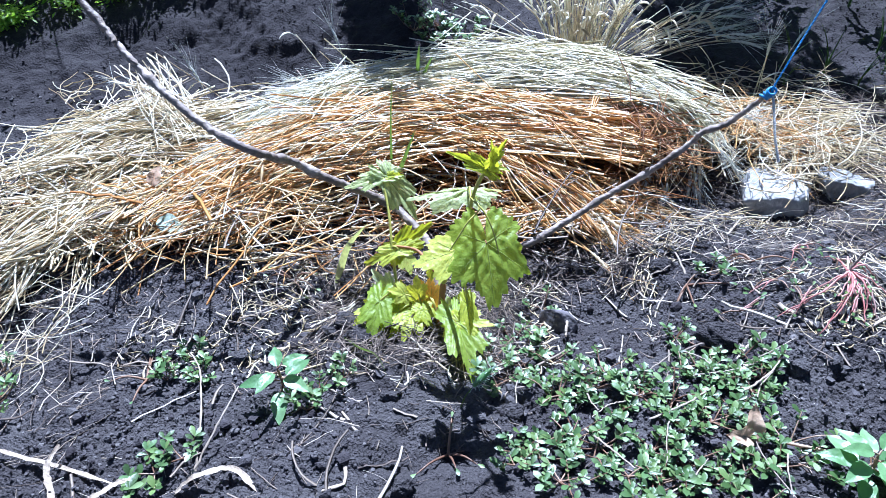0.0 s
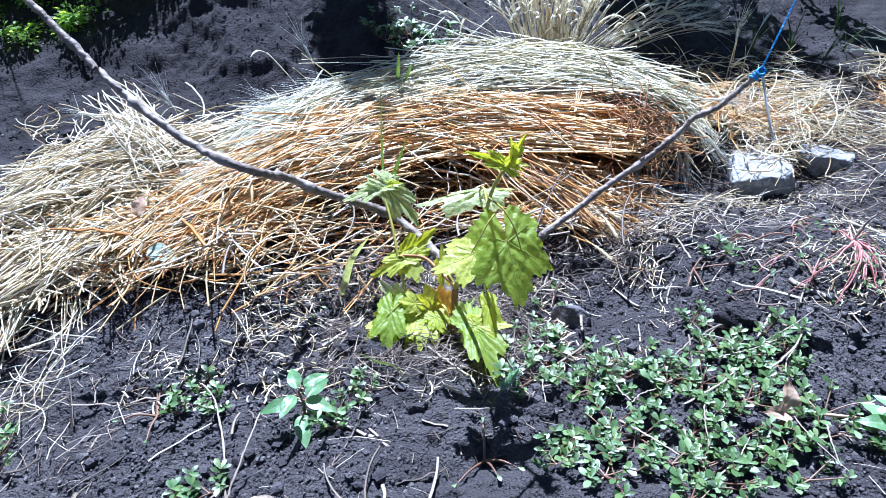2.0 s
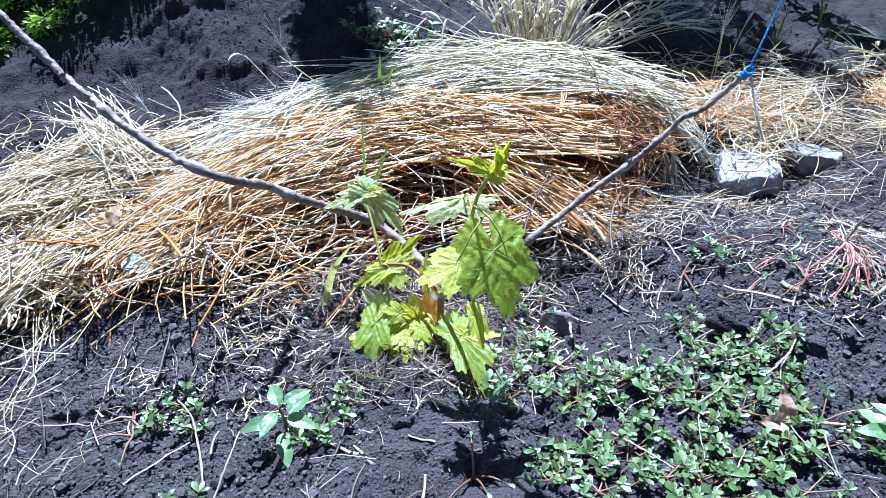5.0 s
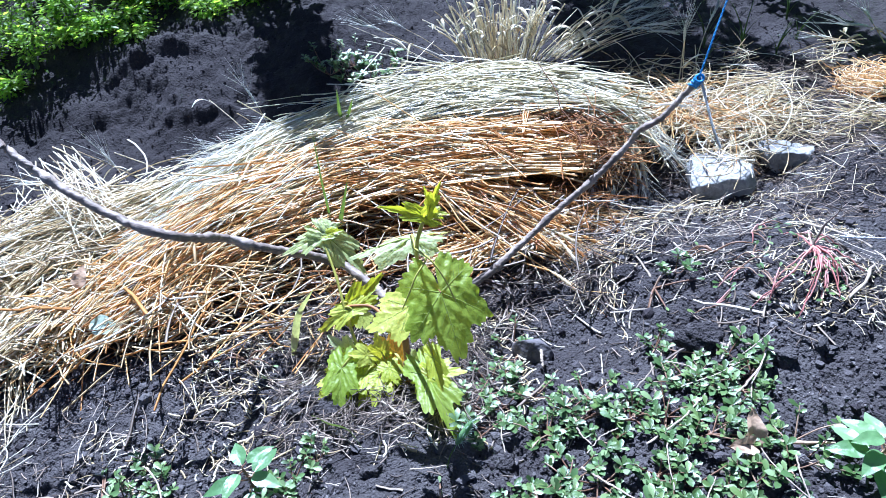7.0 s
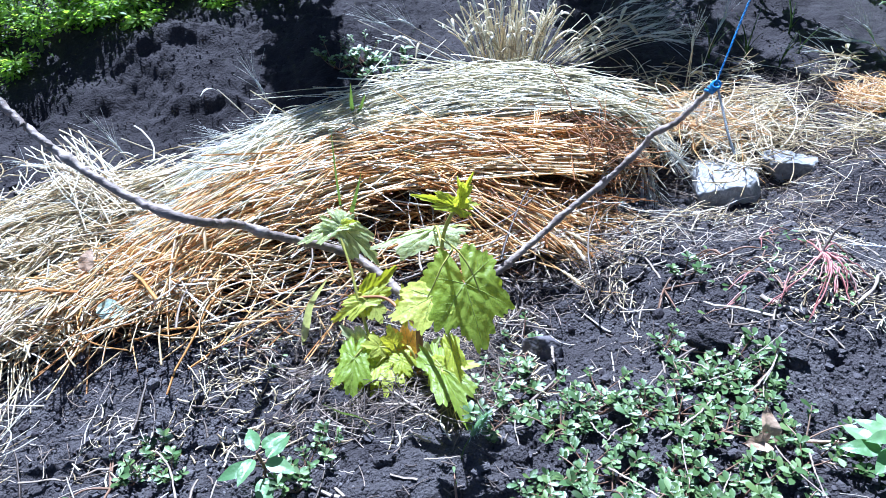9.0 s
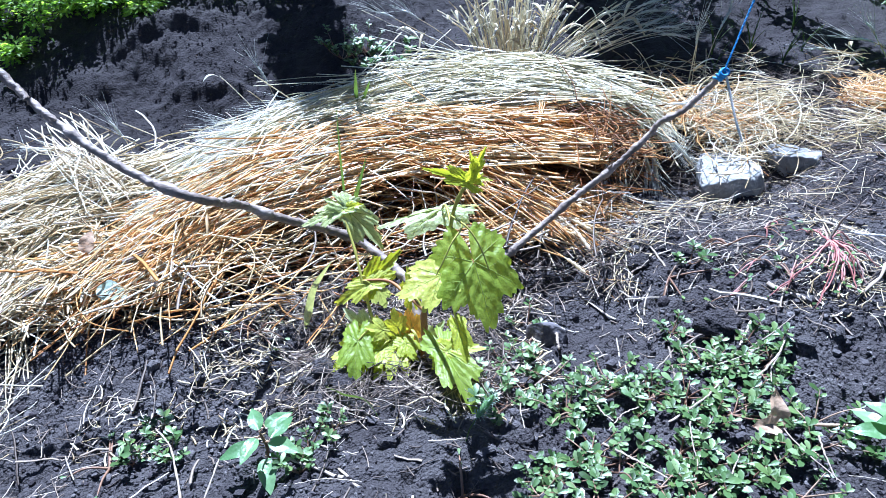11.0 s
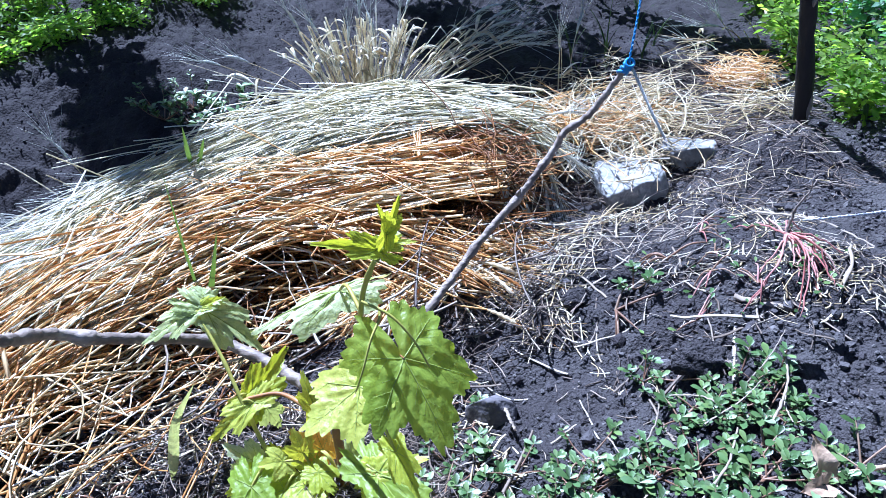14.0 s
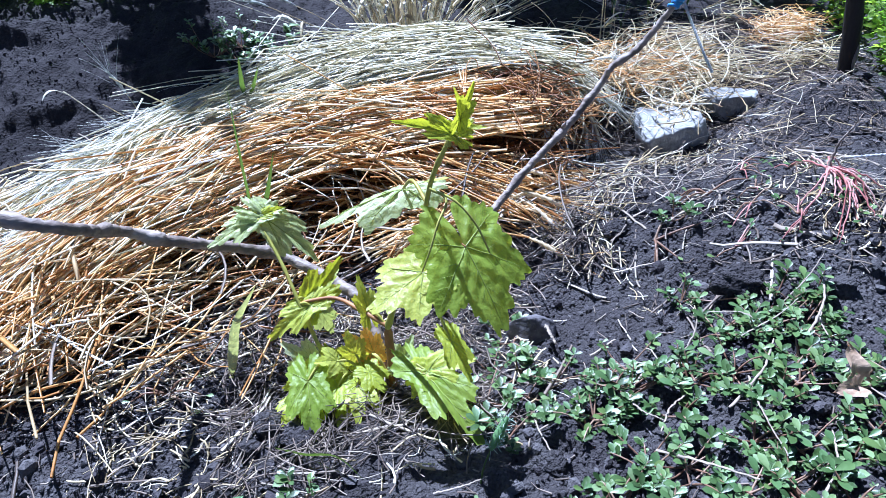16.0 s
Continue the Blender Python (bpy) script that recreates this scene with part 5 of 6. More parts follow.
PATCH = [(0.089, -0.088, 5), (0.108, -0.112, 4), (0.000, -0.149, 5), (-0.030, -0.165, 5), (-0.052, -0.196, 5), (-0.015, -0.188, 5), (0.008, -0.225, 5), (0.035, -0.195, 5), (0.068, -0.204, 5),
         (0.100, -0.150, 4), (0.118, -0.170, 5), (0.140, -0.150, 4), (-0.109, -0.083, 5), (-0.090, -0.110, 4), (-0.073, -0.042, 4), (-0.095, -0.308, 5), (-0.051, -0.322, 5), (-0.070, -0.285, 4), (0.013, -0.309, 5), (0.040, -0.325, 5),
         (0.067, -0.289, 5), (0.090, -0.310, 5), (0.122, -0.217, 5), (0.146, -0.182, 5), (0.163, -0.168, 4), (-0.040, -0.264, 5), (-0.010, -0.270, 5), (0.043, -0.270, 5), (0.075, -0.250, 5), (0.100, -0.240, 4), (0.020, -0.350, 5),
         (-0.122, -0.180, 3), (-0.128, -0.130, 4), (0.120, -0.300, 4), (0.150, -0.290, 4), (0.170, -0.255, 4), (0.060, -0.345, 5), (-0.070, -0.002, 3), (-0.060, -0.130, 4)]
gp = np.random.default_rng(3)
PATCH += [(x + gp.normal() * 0.016, y + gp.normal() * 0.014, 4) for x, y, k in PATCH if y < -0.12]
for n, (x, y, k) in enumerate(PATCH):
    purslane(x, y, k, 0.024 + 0.006 * (n % 3), 100 + n)
for n, (x, y, k, r) in enumerate([(-0.515, -0.165, 4, 0.022), (-0.535, -0.205, 3, 0.018), (-0.465, -0.352, 5, 0.028), (-0.445, -0.330, 4, 0.022), (-0.492, -0.205, 5, 0.018), (-0.330, -0.215, 5, 0.026), (-0.305, -0.195, 4, 0.022), (-0.335, -0.245, 4, 0.02), (-0.74, -0.26, 5, 0.03), (-0.72, -0.29, 5, 0.03), (-0.78, -0.20, 4, 0.03), (0.145, 0.03, 3, 0.02)]):
    purslane(x, y, k, r, 300 + n, 0.028, 1.15, "small upright purslane sprout with glossy leaves")
for n, (x, y, k, r) in enumerate([(-0.350, 0.700, 7, 0.05), (-0.395, 0.720, 7, 0.05), (-0.310, 0.690, 6, 0.045), (-0.345, 0.755, 6, 0.05), (-0.28, 0.72, 5, 0.04)]):
    purslane(x, y, k + 2, r, 400 + n, 0.040, 1.45, "bushy purslane growing on the bank behind the straw")


def pigweed(x, y, height, leaves, size, seed, label, lean=(0, 0)):
    """An upright weed with oval leaves on short stalks."""
    g = np.random.default_rng(seed)
    base = on_ground(x, y)
    plant = thing("pigweed", base, label, "weed")
    top = base + np.array([lean[0], lean[1], height])
    part("stem", mesh_from(*rod([base - [0, 0, 0.004], (base + top) / 2 + [0.003, 0, 0], top], 0.0022, 0.0014, 14, 6)), REDSTEM, plant)
    for k in range(leaves):
        f = 0.35 + 0.65 * k / max(1, leaves - 1)
        a = k * 2.4 + seed
        out = np.array([math.cos(a), math.sin(a), 0.15 + 0.5 * f])
        root = base + (top - base) * f
        stalk = 0.35 * size * (1.1 - 0.5 * f)
        place = root + unit(out) * stalk
        leaf = part("leaf", mesh_from(*leaf_sheet(size * (1.1 - 0.35 * f), size * 0.50 * (1.1 - 0.35 * f), "egg", 0, 4, 15, 0.22, 0.22, 0.016)), PIGWEED, plant, place=aim(place, unit(out) - [0, 0, 0.35], (-out[0] * 0.3, -out[1] * 0.3 - 0.15, 1)))
        part("leaf_stalk", mesh_from(*rod([root, place], 0.0009, 0.0007, 5, 5)), REDSTEM, plant)
    return plant


pigweed(-0.372, -0.225, 0.050, 7, 0.040, 5, "pale green pigweed seedling with oval leaves")
pigweed(0.214, -0.300, 0.045, 12, 0.036, 2, "large-leaved blue-green weed at the purslane patch edge")
pigweed(0.252, -0.322, 0.05, 11, 0.035, 9, "large-leaved blue-green weed beside its neighbour")


def blade(name, ctrl, width, mat, label, fold=0.3):
    """A single grass blade: a folded strip that narrows to its tip."""
    p = curve_points(ctrl, 18)
    tan = unit(np.gradient(p, axis=0))
    side = unit(np.cross(tan, [0.15, 0.95, 0.25]))
    up = np.cross(side, tan)
    w = (width / 2 * np.minimum(1, np.linspace(0.45, 3, 18)) * (1 - np.linspace(0, 1, 18) ** 2.5))[:, None]
    v = np.stack([p - side * w + up * w * fold, p, p + side * w + up * w * fold], 1).reshape(-1, 3)
    i, j = np.meshgrid(np.arange(17), np.arange(2), indexing="ij")
    q = i * 3 + j
    plant = thing(name, p[0], label, "grass", "grass among the straw")
    part("blade", mesh_from(v, np.stack([q, q + 1, q + 4, q + 3], -1).reshape(-1, 4)), mat, plant)
    return plant


blade("grass", [(-0.372, -0.004, 0.080), (-0.362, 0.000, 0.115), (-0.350, 0.004, 0.148), (-0.322, 0.006, 0.188)], 0.011, DOWNY, "single broad pale green grass blade beside the vine")
blade("grass", [(-0.345, 0.240, 0.080), (-0.335, 0.215, 0.160), (-0.328, 0.190, 0.235), (-0.320, 0.175, 0.330)], 0.0042, GRASS, "tall thin dark green grass stem rising through the straw")
blade("grass", [(-0.338, 0.240, 0.080), (-0.322, 0.215, 0.140), (-0.305, 0.200, 0.190), (-0.290, 0.195, 0.235)], 0.0085, GRASS, "green grass blade rising through the straw")
blade("grass", [(-0.330, 0.430, 0.215), (-0.328, 0.415, 0.240), (-0.322, 0.400, 0.285)], 0.0075, GRASS, "short fresh green sprout on top of the sheaf")
blade("grass", [(-0.322, 0.432, 0.215), (-0.312, 0.420, 0.235), (-0.300, 0.410, 0.262)], 0.006, GRASS, "short fresh green sprout on top of the sheaf")
blade("grass", [tuple(on_ground(-0.325, -0.122, 0.004)), tuple(on_ground(-0.298, -0.148, 0.016)), tuple(on_ground(-0.270, -0.172, 0.018)), tuple(on_ground(-0.250, -0.196, 0.008))], 0.009, GRASS, "green grass blade lying under the vine")
root = on_ground(-0.160, -0.222)
foxtail = thing("foxtail_grass", root, "small foxtail grass with a pale green bristly head", "grass")
part("stem", mesh_from(*rod([root, root + [0.004, 0.004, 0.014], root + [0.012, 0.010, 0.026]], 0.0009, 0.0007, 10, 5)), GRASS, foxtail)
head_line = root + np.array([0.012, 0.010, 0.026]) + np.outer(np.linspace(0, 1, 9), [0.018, 0.012, 0.020])
head = part("seed_head", tubes(head_line[None], (0.0040 * np.sin(np.pi * np.linspace(0.08, 0.97, 9)) ** 0.5)[None], 8), PIGWEED, foxtail, "pale green seed head")
at, way = rng.uniform(0, 8, 90), unit(rng.normal(size=(90, 3)) + [0.5, 0.3, 0.5])
hairs = np.stack([np.interp(at, np.arange(9), head_line[:, m]) for m in range(3)], 1)[:, None] + way[:, None] * np.linspace(0, 0.009, 3)[None, :, None]
part("bristles", tubes(hairs, np.full((90, 3), 0.00025), 3), PALELEAF, head)
for n, (x, y, h) in enumerate([(0.428, 0.798, 0.10), (0.506, 0.788, 0.11), (0.649, 0.902, 0.10), (0.552, 0.718, 0.09), (0.63, 0.80, 0.08), (0.40, 0.70, 0.06)]):
    sprout = thing("grass_sprout", on_ground(x, y), "thin green grass sprout on the bare bank", "grass", "grass sprouts")
    g = np.random.default_rng(n)
    for k in range(5):
        a = g.uniform(0, 6.283)
        d = np.array([math.cos(a), math.sin(a), 0])
        p = on_ground(x, y) + np.outer(np.linspace(0, 1, 8), [0, 0, h * g.uniform(0.6, 1)]) + np.outer(np.linspace(0, 1, 8) ** 2, d * h * 0.4)
        part("blade", tubes(p[None], (np.linspace(0.0026, 0.0005, 8))[None], 4, 0.2), GRASS, sprout)

# ---------------------------------------------------------------- pulled-up purslane with pink stems
pulled = thing("pulled_weed", on_ground(0.276, -0.030), "wilting pulled-up purslane with bare pink stems", "weed")
g = np.random.default_rng(77)
crown = on_ground(0.276, -0.030, 0.026)
for k in range(24):
    a = g.normal(-1.75, 0.45) if k < 17 else g.uniform(0, 6.283)
    ln = g.uniform(0.035, 0.10)
    e = crown[:2] + ln * np.array([math.cos(a), math.sin(a)])
    m = crown[:2] + ln * 0.5 * np.array([math.cos(a + 0.2), math.sin(a + 0.2)])
    part("stem", mesh_from(*rod([crown, on_ground(m[0], m[1], 0.020), on_ground(e[0], e[1], 0.005)], 0.0012, 0.0006, 12, 6, wobble=0.0010)), PINKSTEM, pulled)
    for q in (on_ground(e[0], e[1], 0.008), on_ground(m[0], m[1], 0.018)):
        part("leaf", PURSLANE_LEAVES[k % 3], PURSLANE, pulled, place=aim(q, (math.cos(a + k), math.sin(a + k), 0.2), (0, -0.2, 1), 0.6))
part("root", mesh_from(*rod([crown, crown + [0.008, 0.006, 0.022], crown + [0.020, 0.004, 0.046], crown + [0.018, 0.006, 0.056]], 0.0018, 0.0006, 16, 6, wobble=0.0006)), BARK, pulled, "dark bent root pointing up")
for k in range(5):
    a = g.uniform(0, 6.283)
    q = crown + [0.020, 0.004, 0.046]
    part("rootlet", mesh_from(*rod([q, q + np.array([math.cos(a), math.sin(a), 0.6]) * 0.012], 0.0006, 0.0003, 5, 4)), BARK, pulled)
for n, (x, y) in enumerate([(-0.165, -0.285), (0.115, 0.015), (-0.56, -0.21), (-0.44, 0.0), (0.20, 0.055), (0.16, -0.06), (0.235, 0.02), (0.255, 0.075), (0.225, -0.06), (0.285, 0.115), (0.205, -0.015), (0.30, 0.05)]):
    twig = thing("wilted_purslane", on_ground(x, y), "small wilted purslane with red stems", "weed", "wilted purslane")
    for k in range(5):
        a = g.uniform(0, 6.283)
        d = np.array([math.cos(a), math.sin(a)]) * (g.uniform(0.025, 0.05) if n < 5 else g.uniform(0.012, 0.032))
        part("stem", mesh_from(*rod([on_ground(x, y, 0.004), on_ground(x + d[0] * 0.5, y + d[1] * 0.5, 0.01), on_ground(x + d[0], y + d[1], 0.004)], *((0.0017, 0.0009) if n < 5 else (0.0011, 0.0006)), 9, 5)), PINKSTEM if n > 4 and k % 2 else REDSTEM, twig)
        part("leaf", PURSLANE_LEAVES[k % 3], PURSLANE, twig, place=aim(on_ground(x + d[0], y + d[1], 0.005), (d[0], d[1], 0.01), (0, -0.2, 1), 0.7))


# ---------------------------------------------------------------- stones and loose bits
def stone(name, place, size, seed, mat, label, category="stone", slab=False, lumpy=0.13):
    g = np.random.default_rng(seed)
    v, f = lump_base(4)
    cut = v.copy()
    for _ in range(5 if slab else 13):
        nrm = unit(g.normal(size=3) * [1, 1, 1.1])
        d = g.uniform(0.52, 0.80)
        over = np.maximum(cut @ nrm - d, 0)
        cut -= over[:, None] * nrm * 0.97
    for nrm, d in (((0.02, 0.06, 1.0), 0.52), ((-0.20, -1.0, -0.05), 0.66)) if slab else ():
        nrm = unit(np.array(nrm))
        cut -= np.maximum(cut @ nrm - d, 0)[:, None] * nrm * 0.97
    bumps = fbm(cut[:, 0] * 5 + 3 * cut[:, 2], cut[:, 1] * 5 + seed, 4, seed) - 0.5
    cut *= (1 + lumpy * bumps)[:, None]
    me = mesh_from(cut * size + place, f)
    return solo(name, me, mat, label, category)


stone("stone", on_ground(0.300, 0.322, 0.018), np.array([0.064, 0.062, 0.066]), 4, STONE, "pale angular limestone lump beside the straw", slab=True, lumpy=0.30)
stone("stone", on_ground(0.420, 0.345, 0.010), np.array([0.050, 0.042, 0.044]), 8, STONE, "smaller pale limestone lump half covered by straw", slab=True, lumpy=0.30)
stone("stone", on_ground(-0.046, -0.036, 0.010), np.array([0.032, 0.026, 0.025]), 15, SOILSTONE, "grey earthy stone near the vine")
stone("clod", on_ground(0.130, -0.112, 0.010), np.array([0.030, 0.022, 0.018]), 18, SOIL, "large dark clod of soil", "clod", lumpy=0.7)
for n, (x, y, s) in enumerate([(-0.330, -0.090, 0.016), (-0.352, -0.110, 0.012), (-0.305, -0.115, 0.018), (-0.20, -0.345, 0.011), (0.09, 0.055, 0.016), (-0.01, 0.045, 0.012), (-0.10, -0.225, 0.013), (-0.24, -0.22, 0.010), (0.20, -0.16, 0.014)]):
    stone("clod", on_ground(x, y, s * 0.3), np.array([s * 1.25, s, s * 0.8]), 30 + n, SOIL, "dark clod of soil", "clod", lumpy=0.7)

dead = thing("dead_leaf", on_ground(0.130, -0.255), "curled pale brown withered leaf standing on edge", "leaf")
v, f = leaf_sheet(0.034, 0.022, "egg", 0, 5, 14, 0.45, 0.5, 0.07)
part("blade", mesh_from(v, f), DEADLEAF, dead, place=aim(on_ground(0.128, -0.262, 0.004), (0.1, 0.25, 1), (0.1, -1, 0.35)))
part("blade", mesh_from(v * [0.8, 0.5, 1], f), DEADLEAF, dead, place=aim(on_ground(0.125, -0.268, 0.010), (-0.5, -0.2, 0.25), (0.1, -0.6, 0.8)))
part("stalk", mesh_from(*rod([on_ground(0.130, -0.258, 0.006), on_ground(0.165, -0.268, 0.012), on_ground(0.195, -0.272, 0.010)], 0.0022, 0.0013, 10, 6)), DEADLEAF, dead)
v, f = leaf_sheet(0.045, 0.030, "egg", 0, 5, 12, 0.2, 0.15, 0.03)
solo_leaf = thing("fallen_leaf", on_ground(-0.655, 0.055, 0.055), "pale blue-green fallen leaf on the straw", "leaf")
part("blade", mesh_from(v, f), PALELEAF, solo_leaf, place=aim((-0.672, 0.058, 0.112), (0.95, -0.25, -0.05), (-0.1, -0.5, 0.85)))
for q, w in (((-0.715, 0.125, 0.125), (0.2, 0.5, 0.7)), ((-0.60, 0.075, 0.105), (0.3, -0.6, 0.1))):
    o = thing("dead_leaf", q, "small orange-brown dead leaf caught in the straw", "leaf")
    part("blade", mesh_from(v * 0.8, f), DEADLEAF, o, place=aim(q, w, (0, -0.8, 0.5)))


def dry_blade(ctrl, width, label):
    """A flat papery leaf strip, folded along its middle and torn at its end."""
    p = curve_points(ctrl, 26) + rng.normal(size=(26, 3)) * width * 0.05
    tan = unit(np.gradient(p, axis=0))
    side = unit(np.cross(tan, [0.1, 0.3, 1.0]))
    up = np.cross(side, tan)
    w = (width / 2 * np.clip(np.linspace(0.6, 2.2, 26), 0, 1) * np.clip(np.linspace(4.0, 0.25, 26), 0, 1) * (1 + 0.12 * np.sin(np.arange(26) * 1.3)))[:, None]
    roll = 0.35 + 0.25 * np.sin(np.arange(26) * 0.5)[:, None]
    v = np.stack([p - side * w + up * w * roll, p - side * w * 0.5 + up * w * 0.1, p, p + side * w * 0.5 + up * w * 0.1, p + side * w + up * w * roll], 1).reshape(-1, 3)
    i, j = np.meshgrid(np.arange(25), np.arange(4), indexing="ij")
    q = i * 5 + j
    return solo("dry_leaf_strip", mesh_from(v, np.stack([q, q + 1, q + 6, q + 5], -1).reshape(-1, 4)), BLEACHED, label, "dry leaf", "dry leaves on the soil")


def dry_strip(ctrl, width, label):
    p = curve_points(ctrl, 22) + rng.normal(size=(22, 3)) * width * 0.12
    return solo("dry_stalk", tubes(p[None], (width / 2 * np.linspace(1, 0.55, 22) * (1 + 0.22 * np.sin(np.arange(22) * 1.7 + len(bpy.data.meshes))))[None], 6, 0.3), DRIED, label, "dry stalk", "dry stalks on the soil")


dry_blade([(-0.700, -0.335, 0.075), (-0.653, -0.341, 0.082), (-0.566, -0.357, 0.098), (-0.500, -0.368, 0.104)], 0.0055, "long flat bleached leaf strip on the soil")
dry_blade([(-0.578, -0.340, 0.115), (-0.580, -0.365, 0.105), (-0.560, -0.390, 0.100), (-0.545, -0.42, 0.105)], 0.0065, "folded bleached leaf strip on the soil")
dry_blade([(-0.520, -0.400, 0.110), (-0.490, -0.372, 0.116), (-0.466, -0.368, 0.112)], 0.007, "bleached leaf strip curling up")
dry_blade([(-0.432, -0.372, 0.112), (-0.408, -0.356, 0.128), (-0.377, -0.345, 0.126), (-0.345, -0.362, 0.122)], 0.0075, "bleached leaf strip curling up from the soil")
dry_strip([(-0.425, -0.350, 0.100), (-0.431, -0.320, 0.113), (-0.448, -0.272, 0.120), (-0.478, -0.215, 0.112), (-0.502, -0.190, 0.110)], 0.0034, "thin dry stem leaning over the soil")
dry_strip([(-0.428, -0.359, 0.105), (-0.416, -0.305, 0.128), (-0.409, -0.250, 0.138)], 0.0030, "thin dry stem leaning over the soil")
dry_strip([(-0.300, -0.355, 0.122), (-0.262, -0.345, 0.131), (-0.267, -0.318, 0.124), (-0.250, -0.296, 0.122), (-0.262, -0.280, 0.121), (-0.280, -0.262, 0.118), (-0.298, -0.238, 0.110)], 0.0050, "twisted pale dry root on the soil")
dry_strip([(-0.286, -0.365, 0.125), (-0.288, -0.320, 0.118)], 0.0026, "thin dry stalk on the soil")
for n in range(14):
    x, y = g.uniform(-0.70, 0.30), g.uniform(-0.36, 0.06)
    a, ln = g.uniform(0, 6.283), g.uniform(0.03, 0.09)
    dx, dy = math.cos(a) * ln / 2, math.sin(a) * ln / 2
    dry_strip([on_ground(x - dx, y - dy, 0.003), on_ground(x + dy * 0.2, y - dx * 0.2, 0.006), on_ground(x + dx, y + dy, 0.004)], g.uniform(0.0012, 0.0024), "short bleached stalk lying on the soil")
for n, (c, w) in enumerate([([(0.04, 0.09, 0.10), (0.10, 0.07, 0.125), (0.17, 0.085, 0.15)], 0.004), ([(0.13, 0.03, 0.145), (0.19, 0.035, 0.165), (0.235, 0.03, 0.185)], 0.005), ([(0.20, -0.06, 0.185), (0.25, -0.105, 0.19), (0.30, -0.09, 0.205), (0.335, -0.055, 0.21)], 0.006), ([(0.12, -0.09, 0.165), (0.15, -0.125, 0.172), (0.175, -0.13, 0.176)], 0.006), ([(-0.04, -0.05, 0.105), (-0.042, -0.085, 0.112)], 0.005), ([(0.30, 0.05, 0.2), (0.345, 0.00, 0.205), (0.36, -0.06, 0.205)], 0.004)]):
    dry_strip(c, w, "bleached dry stalk lying on the soil")

g = np.random.default_rng(41)
for n in range(16):
    x, y = g.uniform(-0.09, 0.17), g.uniform(-0.33, -0.13)
    a, ln = g.uniform(0, 6.283), g.uniform(0.035, 0.085)
    dx, dy = math.cos(a) * ln / 2, math.sin(a) * ln / 2
    dry_strip([on_ground(x - dx, y - dy, 0.012), on_ground(x + dy * 0.15, y - dx * 0.15, 0.021), on_ground(x + dx, y + dy, 0.017)], g.uniform(0.0014, 0.0030), "dry tan stalk lying over the purslane")

# ---------------------------------------------------------------- post and the greenery beyond
POST = on_ground(0.578, 0.285)
post = thing("wooden_post", POST, "dark weathered wooden post with peeling bark, set in the soil", "post")
part("pole", mesh_from(*rod([POST - [0, 0, 0.06], POST + [-0.026, 0.0, 0.12], POST + [-0.090, 0.01, 0.40], POST + [-0.24, 0.02, 1.05]], 0.0115, 0.0105, 40, 14, ((0.12, 0.18), (0.5, 0.1)), 0.0012)), POSTWOOD, post)
for z, s in ((0.035, 0.040), (0.20, 0.030), (0.33, 0.035)):
    c = POST + np.array([-0.22 * z, -0.0110, z])
    q = c + np.stack([np.zeros(6), np.zeros(6), np.linspace(-s / 2, s / 2, 6)], 1)
    part("bark_scar", tubes(q[None], np.array([[0.001, 0.0055, 0.007, 0.006, 0.005, 0.001]]), 8, 0.35), BAREWOOD, post)


def leafy_plant(name, x, y, height, leaves, size, mat, seed, label, shape="egg", spread=0.09, bare=0.0):
    """A tall weed: bent stems with many small leaves of uneven size."""
    g = np.random.default_rng(seed)
    base = on_ground(x, y)
    plant = thing(name, base, label, "plant", "greenery beyond the bed")
    out = []
    for s in range(3):
        a = g.uniform(0, 6.283)
        d = np.array([math.cos(a), math.sin(a), 0]) * spread * g.uniform(0.3, 1.2)
        h = height * g.uniform(0.7, 1.1)
        ctrl = [base - [0, 0, 0.01], base + d * 0.3 + [0, 0, h * 0.5], base + d + [0, 0, h]]
        part("stem", mesh_from(*rod(ctrl, 0.0035, 0.0015, 12, 5)), GRASS, plant)
        line = curve_points(ctrl, 40)
        for k in range(leaves // 3):
            q = line[int(40 * (bare + (1 - bare) * g.random() ** 0.6 * 0.999))]
            b = g.uniform(0, 6.283)
            w = np.array([math.cos(b), math.sin(b), g.uniform(-0.4, 0.6)])
            z = size * g.uniform(0.5, 1.35)
            v, f = leaf_sheet(z, z * g.uniform(0.4, 0.65), shape, 0, 1, 3, g.uniform(0, 0.35), 0.2)
            m = aim(q + w * g.uniform(0.002, 0.035), w, (g.normal() * 0.7, g.normal() * 0.7 - 0.2, 1))
            out.append((v @ np.array(m.to_3x3()).T + np.array(m.translation), f))
    part("foliage", mesh_from(*merged(out)), mat, plant)
    return plant


def reed_plant(x, y, height, n, seed):
    """Upright stalks with long narrow leaves."""
    g = np.random.default_rng(seed)
    base = on_ground(x, y)
    plant = thing("reed_grass", base, "tall upright green grass stalks at the edge of the bed", "plant", "greenery beyond the bed")
    s = np.linspace(0, 1, 9)
    for k in range(n):
        a = g.uniform(0, 6.283)
        d = np.array([math.cos(a), math.sin(a), 0])
        root = base + d * g.uniform(0, 0.05)
        h = height * g.uniform(0.6, 1.1)
        p = root + np.outer(s, [0, 0, h]) + np.outer(s**2.2, d * h * g.uniform(0.05, 0.5))
        part("blade", tubes(p[None], (0.006 * (1 - s**2) + 0.0006)[None], 5, 0.3), GRASS, plant)
    return plant


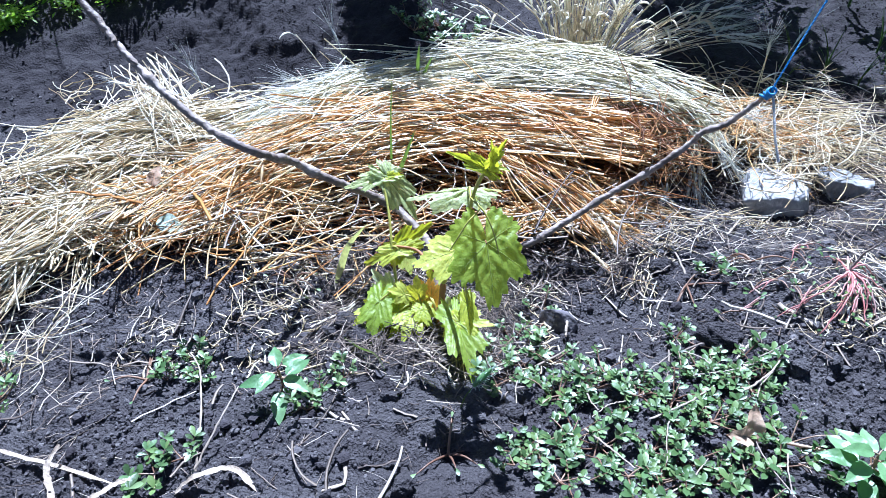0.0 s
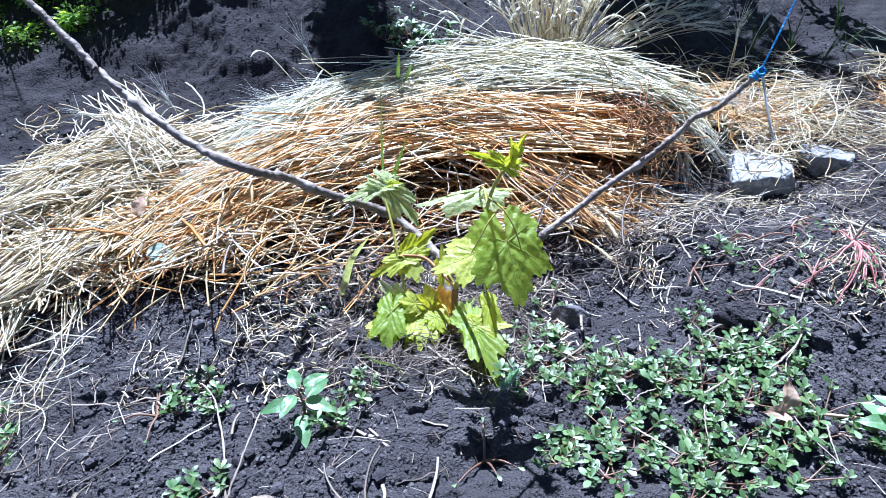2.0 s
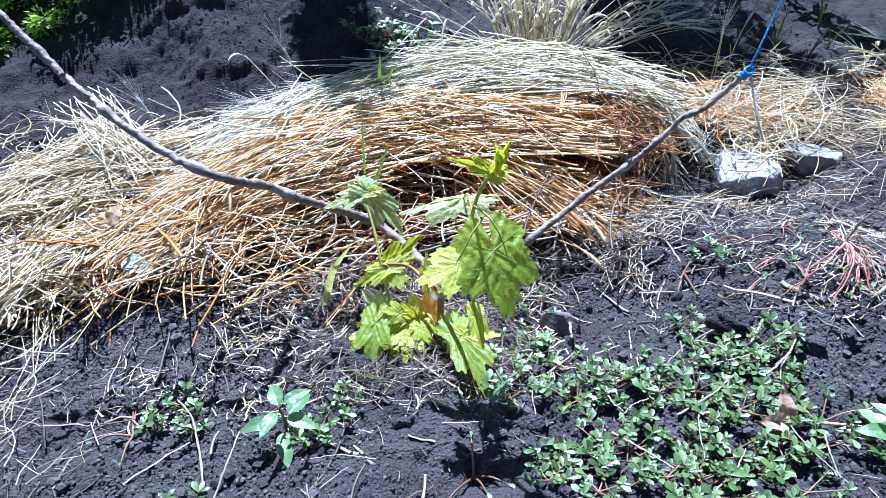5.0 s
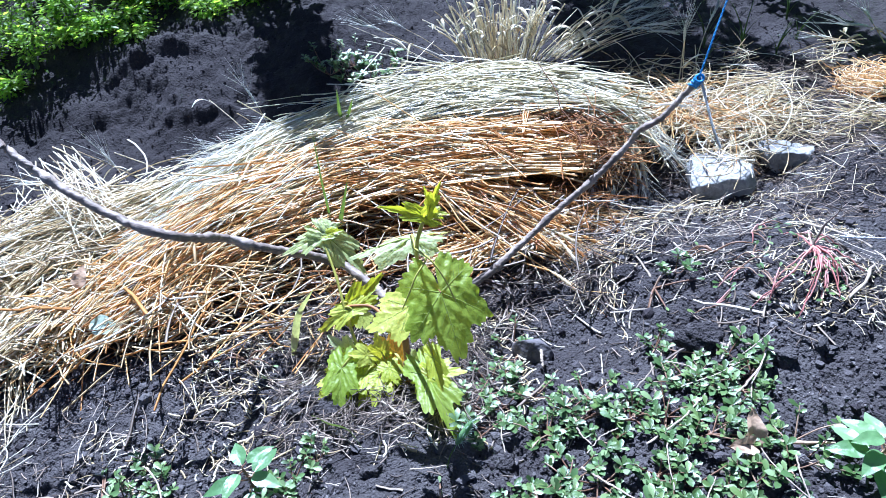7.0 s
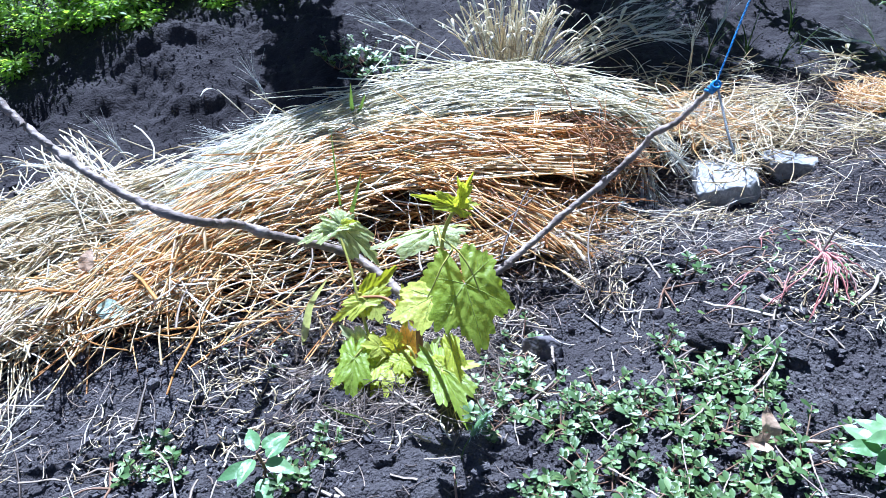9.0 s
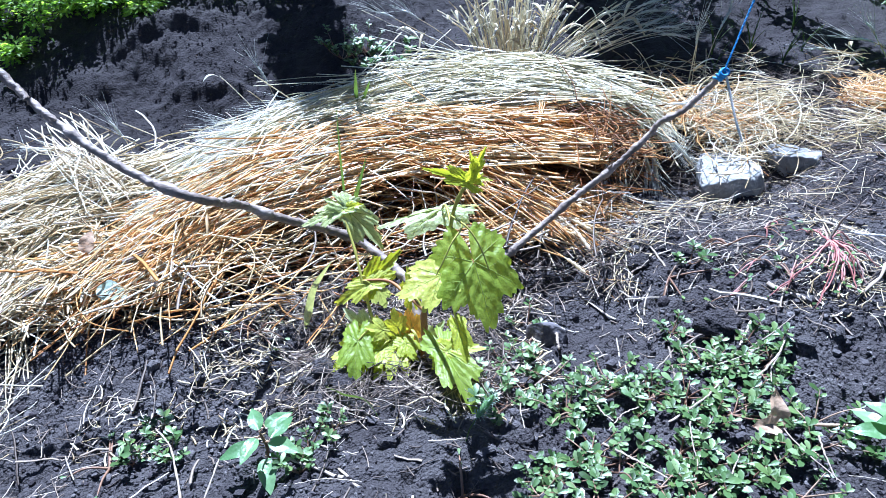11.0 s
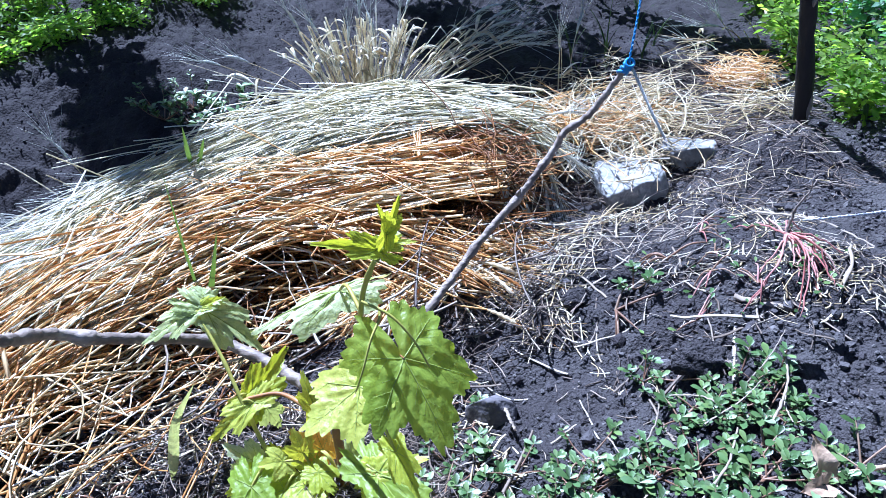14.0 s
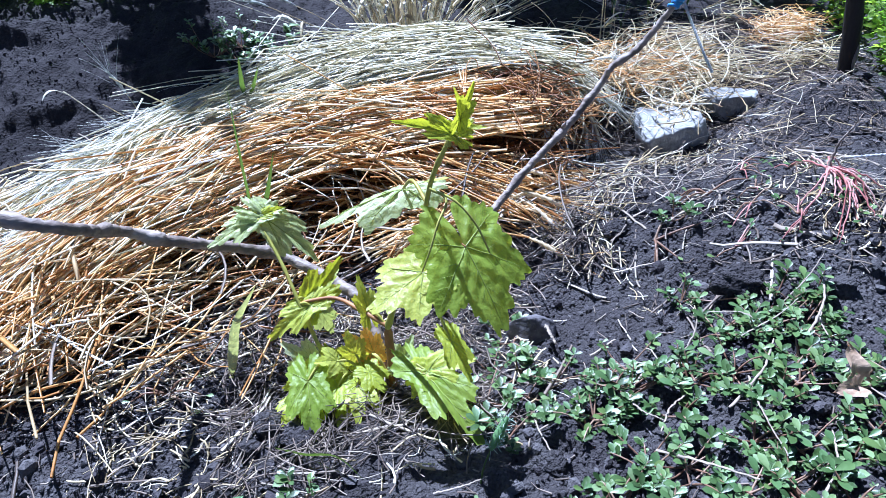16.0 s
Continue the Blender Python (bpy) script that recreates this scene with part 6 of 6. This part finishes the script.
gv = np.random.default_rng(5)
n = 0
for q in np.linspace(0, 1, 32):
    for row in range(3):
        edge = curve_points([(-1.80, 0.45, 0), (-1.40, 0.61, 0), (-1.17, 0.77, 0), (-0.96, 0.85, 0), (-0.79, 0.90, 0), (-0.61, 0.985, 0), (-0.44, 1.11, 0), (-0.20, 1.30, 0)], 60)[int(q * 59)]
        off = np.array([-0.4, 0.85]) * (0.05 + row * 0.10 + gv.uniform(-0.03, 0.04))
        x, y = edge[:2] + off + gv.normal(size=2) * 0.03
        leafy_plant("weed_bush", x, y, gv.uniform(0.03, 0.05) + row * 0.05, 345, 0.0135, FOLIAGE, 500 + n, "bright sunlit green weeds at the edge of the bed", spread=0.055)
        n += 1
for k in range(3):
    reed_plant(-1.50 + k * 0.05 + gv.normal() * 0.02, 0.96 + k * 0.02 + gv.normal() * 0.03, 0.34, 6, 700 + k)
for q in np.linspace(0, 1, 22):
    for row in range(3):
        edge = curve_points([(0.50, 1.62, 0), (0.78, 1.30, 0), (0.95, 1.05, 0), (0.95, 0.78, 0), (0.77, 0.50, 0), (0.66, 0.28, 0), (0.72, 0.05, 0)], 60)[int(q * 59)]
        off = np.array([0.95, 0.25]) * (0.05 + row * 0.15 + gv.uniform(-0.04, 0.05))
        x, y = edge[:2] + off + gv.normal(size=2) * 0.03
        blue = y < 0.7 and row > 0
        leafy_plant("climbing_plant" if blue else "weed_bush", x, y, gv.uniform(0.08, 0.16) + row * (0.17 if blue else 0.05), 320, 0.022 if blue else 0.015, BLUELEAF if blue else FOLIAGE, 800 + n,
                    "blue-green climbing plants behind the post" if blue else "sunlit green weeds at the edge of the bed")
        n += 1
# unseen taller growth, added behind the bank to cast shadows on the soil
for x, y, h, leaves, size, spread, bare in ((-0.60, 1.20, 1.02, 520, 0.050, 0.030, 0.35), (-0.54, 1.19, 1.06, 520, 0.050, 0.030, 0.35),
                                            (0.06, 1.50, 1.20, 380, 0.06, 0.04, 0.45), (0.13, 1.50, 1.24, 400, 0.06, 0.04, 0.45), (0.20, 1.52, 1.18, 380, 0.06, 0.04, 0.45),
                                            (0.40, 1.30, 0.98, 260, 0.045, 0.02, 0.15), (0.65, 1.14, 0.88, 260, 0.045, 0.02, 0.15)):
    leafy_plant("shadow_bush", x, y, h, leaves, size, FOLIAGE, 990 + n, "tall leafy bush added behind the bank to shade the soil", spread=spread, bare=bare)
    n += 1
